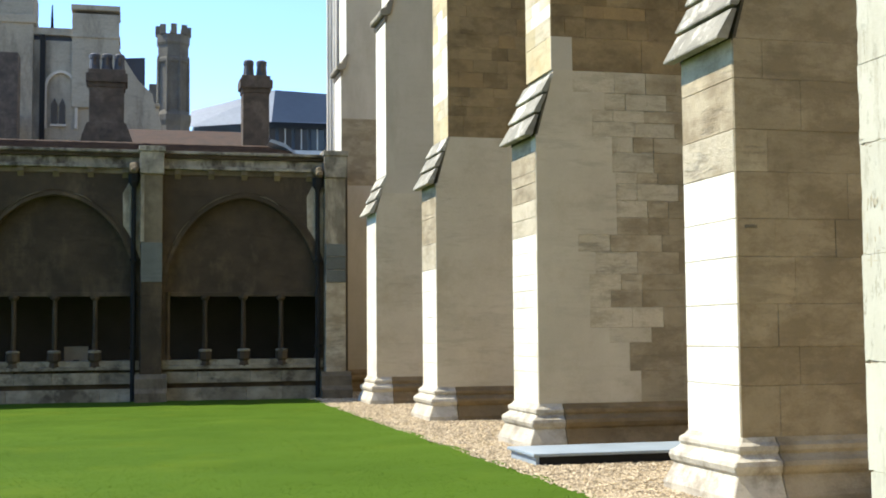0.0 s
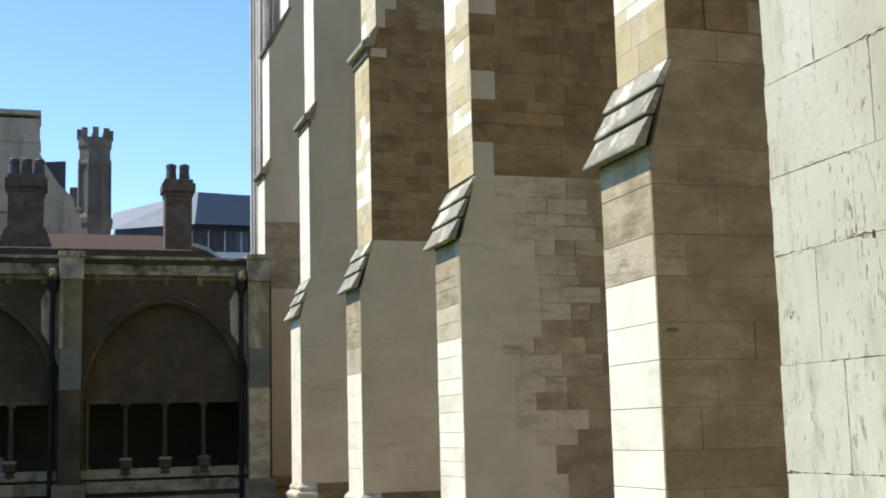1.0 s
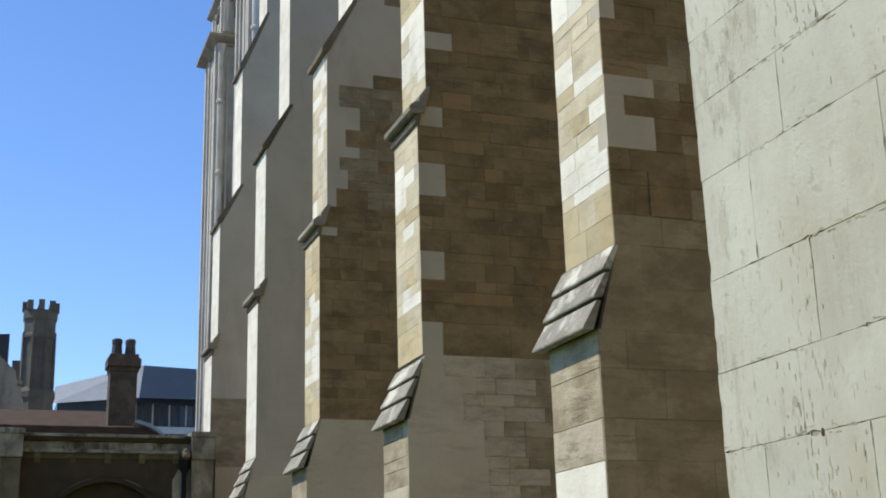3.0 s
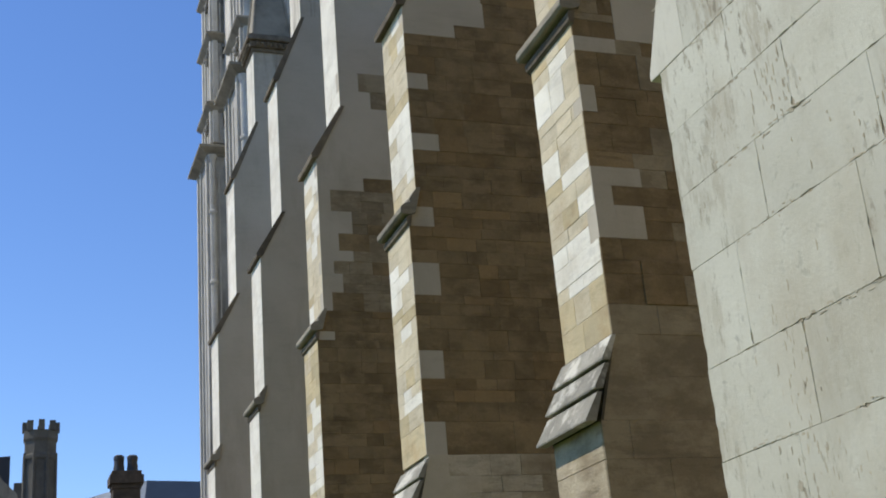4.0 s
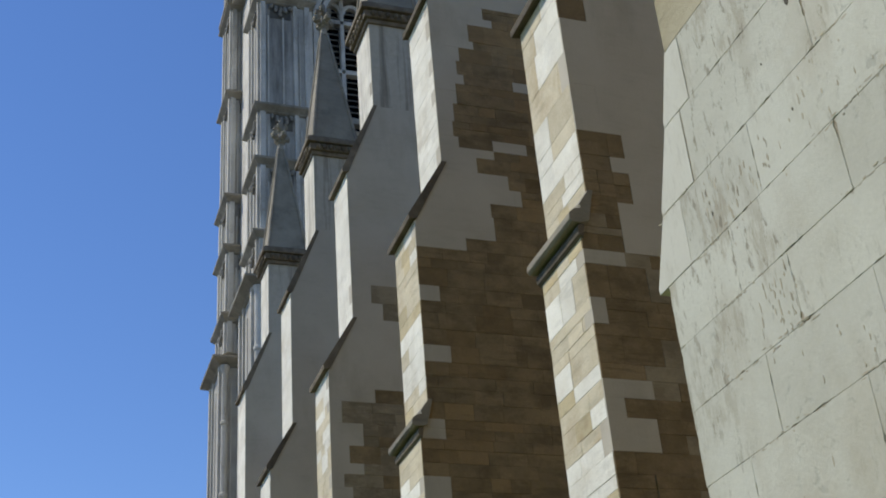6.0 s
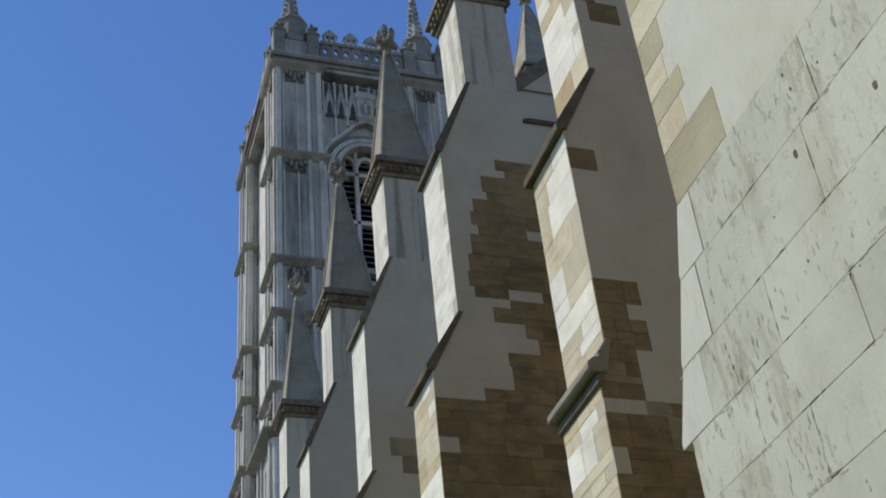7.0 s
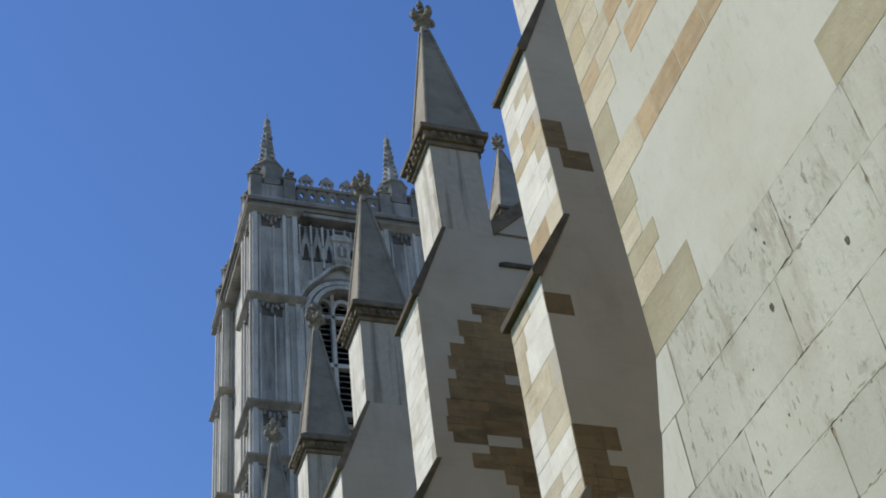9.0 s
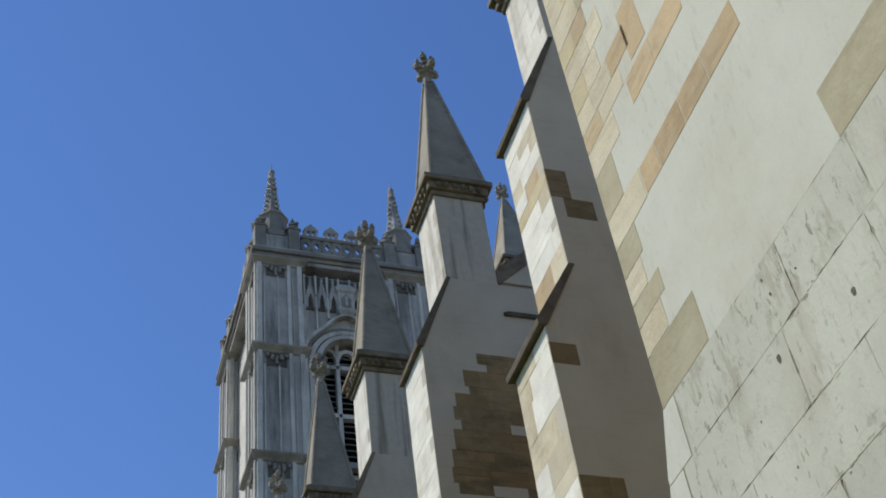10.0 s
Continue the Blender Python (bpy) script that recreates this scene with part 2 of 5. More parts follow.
KHAKI = material("khaki_limestone", (0.45, 0.40, 0.275), (0.385, 0.335, 0.215), scale=2.5, stain=(0.30, 0.235, 0.13), stain_amount=0.5, vary=0.08, bump=0.3, bed=0.3, speck=0.5)
ORANGE = material("orange_brown_limestone", (0.54, 0.385, 0.215), (0.48, 0.37, 0.23), scale=3.0, stain=(0.30, 0.19, 0.09), stain_amount=0.6, vary=0.12, bump=0.35, bed=0.4, speck=0.5)
WORN = material("worn_buff_limestone", (0.54, 0.475, 0.355), (0.47, 0.41, 0.30), scale=3.0, stain=(0.25, 0.195, 0.12), stain_amount=0.5, vary=0.08, bump=0.7, pits=0.6, bed=0.7, reach=(0.48, 0.64), streak=2.0)
DUN = material("dun_stained_limestone", (0.365, 0.30, 0.2), (0.29, 0.237, 0.155), scale=2.4, stain=(0.17, 0.13, 0.078), stain_amount=0.58, vary=0.05, bump=0.5, pits=0.4, bed=0.5, reach=(0.45, 0.59), streak=1.7, speck=0.6)
DRIP = material("rain_streaked_grey_limestone", (0.50, 0.452, 0.365), (0.44, 0.395, 0.315), scale=6.0, stain=(0.15, 0.125, 0.09), stain_amount=0.7, vary=0.02, bump=0.2, streak=0.04, reach=(0.53, 0.66), speck=0.4)
CORBEL = material("brown_crumbling_cornice_stone", (0.20, 0.163, 0.115), (0.13, 0.106, 0.075), scale=4.0, stain=(0.06, 0.05, 0.036), stain_amount=0.6, vary=0.25, bump=0.7)


# ---- mesh helpers ----
def part(name, bm, mat, parent=None, label=""):
    me = bpy.data.meshes.new(name)
    bm.to_mesh(me)
    bm.free()
    me.materials.append(mat)
    ob = new(name, me)
    if parent:
        ob.parent = parent
        ob.matrix_parent_inverse = parent.matrix_world.inverted()
    return tagged(ob, label)


def thing(name, x, y, z, label, category, group="", kind=""):
    ob = new(name)
    ob.empty_display_size = 0.2
    ob.matrix_world = Matrix.Translation((x, y, z))
    bpy.context.view_layer.update()
    return tagged(ob, label, category, group, kind)


def add_box(bm, x0, x1, y0, y1, z0, z1, bevel=0.0):
    m = Matrix.Translation(((x0 + x1) / 2, (y0 + y1) / 2, (z0 + z1) / 2)) @ Matrix.Diagonal((x1 - x0, y1 - y0, z1 - z0, 1))
    vs = bmesh.ops.create_cube(bm, size=1, matrix=m)["verts"]
    if bevel:
        es = list({e for v in vs for e in v.link_edges})
        bmesh.ops.bevel(bm, geom=es, offset=bevel, segments=2, profile=0.6, affect="EDGES")
    return bm


def box(x0, x1, y0, y1, z0, z1, bevel=0.0):
    return add_box(bmesh.new(), x0, x1, y0, y1, z0, z1, bevel)


def add_prism(bm, pts, y0, y1, axis="y"):
    """A polygon in (x, z), swept from y0 to y1 (axis x: a polygon in (y, z), swept along x)."""
    def at(p, d):
        return (p[0], d, p[1]) if axis == "y" else (d, p[0], p[1])
    a = [bm.verts.new(at(p, y0)) for p in pts]
    b = [bm.verts.new(at(p, y1)) for p in pts]
    fs = [bm.faces.new(a), bm.faces.new(b[::-1])]
    for i in range(len(pts)):
        j = (i + 1) % len(pts)
        fs.append(bm.faces.new((a[j], a[i], b[i], b[j])))
    bmesh.ops.recalc_face_normals(bm, faces=fs)
    return bm


def prism(pts, y0, y1, axis="y", bevel=0.0):
    bm = add_prism(bmesh.new(), pts, y0, y1, axis)
    if bevel:
        bmesh.ops.bevel(bm, geom=bm.edges[:], offset=bevel, segments=2, profile=0.6, affect="EDGES")
    return bm


def add_lathe(bm, cx, cy, prof, n=8, turn=0.0):
    """Rings of n points: prof holds (radius, z)."""
    rings = []
    for r, z in prof:
        rings.append([bm.verts.new((cx + r * math.cos(turn + 2 * math.pi * i / n), cy + r * math.sin(turn + 2 * math.pi * i / n), z)) for i in range(n)])
    for a, b in zip(rings, rings[1:]):
        for i in range(n):
            j = (i + 1) % n
            bm.faces.new((a[i], a[j], b[j], b[i]))
    bm.faces.new(rings[0][::-1])
    bm.faces.new(rings[-1])
    return bm


def lathe(cx, cy, prof, n=8, turn=0.0):
    return add_lathe(bmesh.new(), cx, cy, prof, n, turn)


def add_blob(bm, x, y, z, rx, ry, rz, seed=0):
    vs = bmesh.ops.create_icosphere(bm, subdivisions=2, radius=1)["verts"]
    for v in vs:
        k = 1 + 0.35 * noise.noise(v.co * 1.7 + Vector((seed, 0, 0)))
        v.co = Vector((x + v.co.x * rx * k, y + v.co.y * ry * k, z + v.co.z * rz * k))
    return bm


UNIT = {}


def block(x0, x1, y0, y1, z0, z1, mat, parent, gap=0.003, name="block", worn=True):
    """One dressed stone: a chamfered box on mesh data that alike stones share."""
    size = (x1 - x0, y1 - y0, z1 - z0)
    key = (mat.name, worn, tuple(round(math.log(s) / 0.7) for s in size))
    if key not in UNIT:
        ref = [math.exp(k * 0.7) for k in key[2]]
        bm = bmesh.new()
        bmesh.ops.create_cube(bm, size=1)
        for v in bm.verts:
            v.co = Vector([c * r for c, r in zip(v.co, ref)])
        if worn:
            bmesh.ops.bevel(bm, geom=bm.edges[:], offset=0.003, segments=1, affect="EDGES")
        for v in bm.verts:
            v.co = Vector([c / r for c, r in zip(v.co, ref)])
        me = bpy.data.meshes.new(name)
        bm.to_mesh(me)
        bm.free()
        me.materials.append(mat)
        UNIT[key] = me
    ob = new(name, UNIT[key])
    ob.parent = parent
    ob.matrix_basis = parent.matrix_world.inverted() @ Matrix.Translation(((x0 + x1) / 2, (y0 + y1) / 2, (z0 + z1) / 2)) @ Matrix.Diagonal((size[0] - gap, size[1] - gap, size[2] - gap, 1))
    return ob


# ---- ground ----
def sheet(name, x0, x1, y0, y1, z, nx, ny, mat, label, category, rough=0.0):
    bm = bmesh.new()
    vs = [[bm.verts.new((x0 + (x1 - x0) * i / nx, y0 + (y1 - y0) * j / ny, z + rough * noise.noise(Vector((i * 0.37, j * 0.37, 3.1))))) for i in range(nx + 1)] for j in range(ny + 1)]
    for j in range(ny):
        for i in range(nx):
            bm.faces.new((vs[j][i], vs[j][i + 1], vs[j + 1][i + 1], vs[j + 1][i]))
    return tagged(part(name, bm, mat), label, category, "", "structure")


sheet("ground", -2500, 2500, -2500, 2500, -0.06, 8, 8, EARTH, "dull town ground around the courtyard", "ground")
sheet("lawn", -34, 4.22, -8, 29.75, 0.0, 120, 120, GRASS, "even green mown lawn filling the courtyard", "lawn", 0.03)
sheet("gravel_bed", 4.22, 9.6, -8, 36, -0.005, 40, 160, GRAVEL, "strip of buff gravel along the buttress feet", "gravel", 0.02)

rng = np.random.default_rng(4)


def strewn(name, count, x, y, shape, mat, label, category, size):
    """Many small pieces in one mesh; shape: unit verts and faces."""
    verts, faces = np.array(shape[0], float), np.array(shape[1])
    px, py = rng.uniform(*x, count), y[0] + (y[1] - y[0]) * rng.uniform(0, 1, count) ** 1.6
    a = rng.uniform(0, 2 * np.pi, count)
    s = size * rng.uniform(0.6, 1.5, (count, 1, 3))
    v = verts[None] * s
    if category == "grass":
        v[:, :, 0] += v[:, :, 2] * rng.normal(0, 0.5, (count, 1))
        v[:, :, 1] += v[:, :, 2] * rng.normal(0, 0.5, (count, 1))
    c, d = np.cos(a)[:, None], np.sin(a)[:, None]
    out = np.stack([v[:, :, 0] * c - v[:, :, 1] * d + px[:, None], v[:, :, 0] * d + v[:, :, 1] * c + py[:, None], v[:, :, 2] + 0.004], -1)
    me = bpy.data.meshes.new(name)
    idx = (faces[None] + (np.arange(count) * len(verts))[:, None, None]).reshape(-1, faces.shape[1])
    me.from_pydata(out.reshape(-1, 3).tolist(), [], idx.tolist())
    me.materials.append(mat)
    return tagged(new(name, me), label, category, "", "stuff")


strewn("grass", 90000, (-7.5, 4.2), (9.5, 29.7), ([(-0.5, 0, 0), (0.5, 0, 0), (0, 0.3, 1)], [(0, 1, 2)]), BLADE,
       "short green grass blades on the lawn", "grass", np.array([0.007, 0.006, 0.006]))
strewn("gravel", 26000, (4.1, 7.2), (9.5, 32), ([(1, 0, 0), (0, 1, 0), (-1, 0, 0), (0, -1, 0), (0.2, 0.1, 0.8), (0, 0, -0.6)],
       [(0, 1, 4), (1, 2, 4), (2, 3, 4), (3, 0, 4), (1, 0, 5), (2, 1, 5), (3, 2, 5), (0, 3, 5)]), PEBBLE,
       "loose buff pebbles of the gravel strip", "gravel", np.array([0.022, 0.016, 0.014]))

# the low metal cover on the gravel
hatch = thing("metal_cover", 5.6, 14.2, 0, "low blue-grey metal cover lying on the gravel between buttresses", "cover")
part("side_wall", box(4.49, 6.85, 13.73, 14.68, 0, 0.10, 0.008), LEAD, hatch)
# black strip puts the near side's shade into colour
part("skirt", box(4.53, 6.84, 13.715, 13.728, 0.0, 0.098), IRON, hatch, "black strip painting the shade on the near side")
part("lid", box(4.45, 6.88, 13.69, 14.72, 0.10, 0.135, 0.01), LEAD, hatch, "flat blue-grey lid with a turned-down rim")

# plain wall that closes the bays behind the buttresses
tagged(part("wall_aisle", box(9.4, 10.0, -8, 52, -0.05, 15.5), GREYP), "plain grey limestone aisle wall behind the buttresses", "wall", "", "structure")

# unseen ranges closing the court behind and beside the camera, added for warm bounce
tagged(part("wall_transept", box(-14, 10, -10.5, -8.5, -0.05, 30), PALE), "plain tall limestone wall closing the court", "wall", "", "structure")
tagged(part("wall_range", box(-36, -34, -12, 36, -0.05, 7), PALE), "plain stone range closing the court", "wall", "", "structure")

# ---- buttresses ----
BAY, FAR1, THICK = 5.588, 11.247, 1.08
# front face by stage: x, from z, to z
STAGES = [(5.22, 0.5, 4.12), (5.45, 4.95, 8.46), (5.59, 8.86, 11.93), (6.12, 13.08, 16.53), (6.79, 18.38, 20.72)]
BACK = 9.4


def front_x(z):
    """x of the front at height z, and whether it is a sloping set-off."""
    for i, (x, a, b) in enumerate(STAGES):
        if z < b:
            if z >= a or i == 0:
                return x, False
            px, pb = STAGES[i - 1][0], STAGES[i - 1][2]
            return px + (x - px) * (z - pb) / (a - pb), True
    return STAGES[-1][0], False


def add_finial(bm, cx, cy, z, s):
    """Crocketed knop: a stem, four curled leaves and a bud."""
    add_lathe(bm, cx, cy, [(0.11 * s, z), (0.08 * s, z + 0.22 * s), (0.14 * s, z + 0.28 * s), (0.07 * s, z + 0.36 * s), (0.08 * s, z + 0.7 * s), (0.05 * s, z + 0.95 * s), (0.02 * s, z + 1.05 * s)], 8)
    for tier, (r0, h0, q) in enumerate(((0.17, 0.45, 0.095), (0.125, 0.76, 0.072))):
        for i in range(4):
            a = math.pi / 4 * tier + i * math.pi / 2 + 0.3
            for r, h, e in ((0.55, -0.06, 0.9), (0.95, 0.0, 1.0), (1.3, 0.07, 0.9), (1.42, 0.0, 0.6), (1.2, 0.16, 0.55)):
                add_blob(bm, cx + r * r0 * s * math.cos(a), cy + r * r0 * s * math.sin(a), z + (h0 + h) * s, q * e * s, q * e * s, q * 0.8 * e * s, i * 3 + r * 5)
    add_blob(bm, cx, cy, z + 0.98 * s, 0.075 * s, 0.075 * s, 0.12 * s, 9)


def pinnacle(owner, x0, x1, y0, y1, z, top, s):
    """Cornice with knobs, a pyramid with rolls on its arrises, and a finial, on a square shaft that ends at z."""
    bm = bmesh.new()
    for d, a, b in ((0.06, 0.0, 0.14), (0.14, 0.14, 0.36), (0.24, 0.36, 0.52), (0.16, 0.52, 0.62)):
        add_box(bm, x0 - d * s, x1 + d * s, y0 - d * s, y1 + d * s, z + a * s, z + b * s, 0.03 * s)
    part("cornice", bm, CORBEL, owner, "brown crumbling moulded cornice")
    knob = None
    for i in range(6):
        u = (i + 0.5) / 6
        for x, y in ((x0 + (x1 - x0) * u, y0 - 0.14 * s), (x0 + (x1 - x0) * u, y1 + 0.14 * s), (x0 - 0.14 * s, y0 + (y1 - y0) * u), (x1 + 0.14 * s, y0 + (y1 - y0) * u)):
            if knob is None:
                bm = bmesh.new()
                add_blob(bm, 0, 0, 0, 0.08 * s, 0.08 * s, 0.1 * s, 2)
                knob = part("carved_knob", bm, CORBEL, owner)
            else:
                knob = new("carved_knob", knob.data)
                knob.parent = owner
            knob.matrix_basis = owner.matrix_world.inverted() @ pose(x, y, z + 0.25 * s, 0, 0, 60 * i)
            knob.matrix_parent_inverse = Matrix()
    cx, cy, base = (x0 + x1) / 2, (y0 + y1) / 2, z + 0.62 * s
    neck = top - 1.2 * s
    bm = bmesh.new()
    lo = [(x0, y0), (x1 + 0.18 * s, y0), (x1 + 0.18 * s, y1), (x0, y1)]
    k = 0.09 * s
    hi = [(cx - k, cy - k), (cx + k, cy - k), (cx + k, cy + k), (cx - k, cy + k)]
    a = [bm.verts.new((*p, base)) for p in lo]
    b = [bm.verts.new((*p, neck)) for p in hi]
    for i in range(4):
        j = (i + 1) % 4
        bm.faces.new((a[i], a[j], b[j], b[i]))
    bm.faces.new(b), bm.faces.new(a[::-1])
    part("spire", bm, SPIRE, owner, "plain dark stone pyramid")
    for p, q in zip(lo, hi):
        bm = bmesh.new()
        d = Vector((*q, neck)) - Vector((*p, base))
        m = Matrix.Translation(Vector((*p, base)) + d / 2) @ d.to_track_quat("Z", "Y").to_matrix().to_4x4()
        bmesh.ops.create_cone(bm, cap_ends=True, segments=8, radius1=0.055 * s, radius2=0.045 * s, depth=d.length, matrix=m)
        part("arris_roll", bm, SPIRE, owner, "pale rounded arris")
    bm = bmesh.new()
    add_finial(bm, cx, cy, neck - 0.05, 1.25 * s)
    part("finial", bm, SPIRE, owner, "leafy carved finial")


# where the brown weathered field begins behind a buttress's front, by height: (from z, to z, x)
EDGES = {
    2: ((4.8, 5.0, 5.75), (4.48, 4.8, 6.2), (4.12, 4.48, 6.02), (3.64, 4.12, 6.3), (2.9, 3.64, 6.35), (2.57, 2.9, 5.8), (2.27, 2.57, 6.04), (1.67, 2.27, 5.95), (1.36, 1.67, 6.22), (0.98, 1.36, 6.5), (0.5, 0.98, 6.66),
        (5.0, 5.45, 5.75), (6.05, 6.45, 5.8), (7.26, 7.74, 5.85), (8.3, 8.6, 5.83), (9.51, 9.78, 6.01), (10.52, 10.78, 5.91),
        (11.46, 11.78, 6.42), (11.78, 12.13, 6.93), (12.13, 12.39, 6.9), (12.39, 12.69, 7.46), (12.69, 12.96, 7.26)),
    22: ((12.96, 13.26, 6.74), (13.26, 13.64, 6.46), (13.64, 13.95, 6.38), (13.95, 14.4, 6.42), (14.4, 14.75, 6.5), (14.75, 15.05, 6.66), (15.05, 15.25, 6.55), (15.25, 15.55, 6.62), (15.55, 15.8, 6.9), (15.8, 16.1, 6.83), (16.1, 16.35, 7.3), (16.35, 16.6, 7.14)),
    3: ((8.3, 8.58, 5.78), (8.86, 9.22, 5.77), (9.22, 9.59, 5.99), (9.59, 9.84, 5.83), (9.84, 10.05, 6.22), (10.05, 10.4, 5.95), (10.4, 10.85, 6.23), (10.85, 11.29, 5.83), (11.29, 11.57, 6.5), (13.2, 13.45, 6.75), (13.45, 13.86, 6.52)),
}
# on the first buttress: set-in fields (from x, to x, from z, to z), pale ones and dark ones
PALE_SET = ((5.4, 5.98, 5.93, 6.28), (5.4, 5.66, 6.28, 6.49), (5.4, 6.0, 6.49, 6.77), (5.45, 5.93, 8.0, 8.25), (5.4, 5.62, 7.3, 7.6))
DARK_SET = ((5.6, 6.14, 9.4, 9.72), (5.76, 6.15, 8.8, 9.12), (5.45, 5.95, 11.33, 11.67), (6.14, 6.44, 14.42, 15.0), (6.3, 6.75, 14.03, 14.42))


def inside(fields, x, z):
    return any(a <= x <= b and c <= z <= d for a, b, c, d in fields)


def field_edges(k, z):
    """The x at which stone changes within a course at height z."""
    if k == 1:
        return sorted({x for a, b, c, d in PALE_SET + DARK_SET if c <= z <= d for x in (a, b)} | ({5.95} if 8.23 < z < 9.75 else set()) | ({5.86} if 5.25 < z < 5.7 else set()))
    out = {x for a, b, x in EDGES[k] + (EDGES[22] if k == 2 else ()) if a <= z < b}
    if k == 2 and 9.5 < z < 9.81:
        out |= {7.23, 7.59}
    return sorted(out)


def course_steps(k):
    """Heights at which a bed joint is wanted."""
    if k == 1:
        return {v for f in PALE_SET + DARK_SET for v in f[2:]} | {5.25, 5.7, 8.23}
    return {v for e in EDGES[k] + (EDGES[22] if k == 2 else ()) for v in e[:2]}


def stone_for(k, x, z, xf, front, r):
    """Which stone lies where on buttress k: set-in pale quoins, brown weathered fields, smooth pale dressing."""
    field = noise.noise(Vector((x * 0.9, z * 1.4, k * 3.0)))
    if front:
        # sun-facing fronts get whiter stone than the sides: sunlight put into colour
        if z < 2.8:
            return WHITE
        # beige stones; the tan ones at the top also paint in the drip's shadow
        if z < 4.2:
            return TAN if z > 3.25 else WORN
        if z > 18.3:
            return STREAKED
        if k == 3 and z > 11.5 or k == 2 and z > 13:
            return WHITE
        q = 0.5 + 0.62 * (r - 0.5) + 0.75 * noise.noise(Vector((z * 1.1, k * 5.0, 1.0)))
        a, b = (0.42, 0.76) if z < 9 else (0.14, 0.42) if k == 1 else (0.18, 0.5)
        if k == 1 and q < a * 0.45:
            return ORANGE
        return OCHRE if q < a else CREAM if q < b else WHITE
    if z > 18.4:
        return DRIP
    if k == 1:
        if inside(PALE_SET, x, z):
            return GREYP
        if inside(DARK_SET, x, z):
            return UMBER
        if z < 5.25:
            return BLOTCH if 3.03 < z < 3.4 and x < 5.4 else DUN
        if z < 8.23:
            return UMBER if r < 0.7 or x < 5.9 else DUN
        if z < 9.72 and x < 5.94:
            return UMBER if r < 0.55 else MIXED
        return GREYP
    brown = RUST if field > 0.3 else UMBER if r < 0.25 else BROWN
    for a, b, e in EDGES[k] + (EDGES[22] if k == 2 else ()):
        if a <= z < b:
            if x < e - 0.02:
                return PALE if z < 5.0 else GREYP
            if z < 5.0:
                deep = (x - 6.0) * 0.62 + 0.5 * field + 0.12 * (3.2 - z)
                return DUN if deep + 0.5 * r > 0.78 else TAN if deep + 0.5 * r > 0.5 else WORN
            if k == 3 and z > 13.0:
                return DUN
            if k == 3 and z > 8.86:
                return DUN if r < 0.5 else MIXED if r < 0.7 else brown
            if z > 12.2:
                return GREYP if r < 0.05 else RUST if r < 0.4 else brown
            return brown
    if k == 2:
        if 7.23 <= x < 7.57 and 9.5 < z < 9.81:
            return GREYP
        return PALE if z < 5.0 else brown if z < 11.46 else GREYP
    return PALE if z < 5.0 else brown if z < 11.29 else GREYP


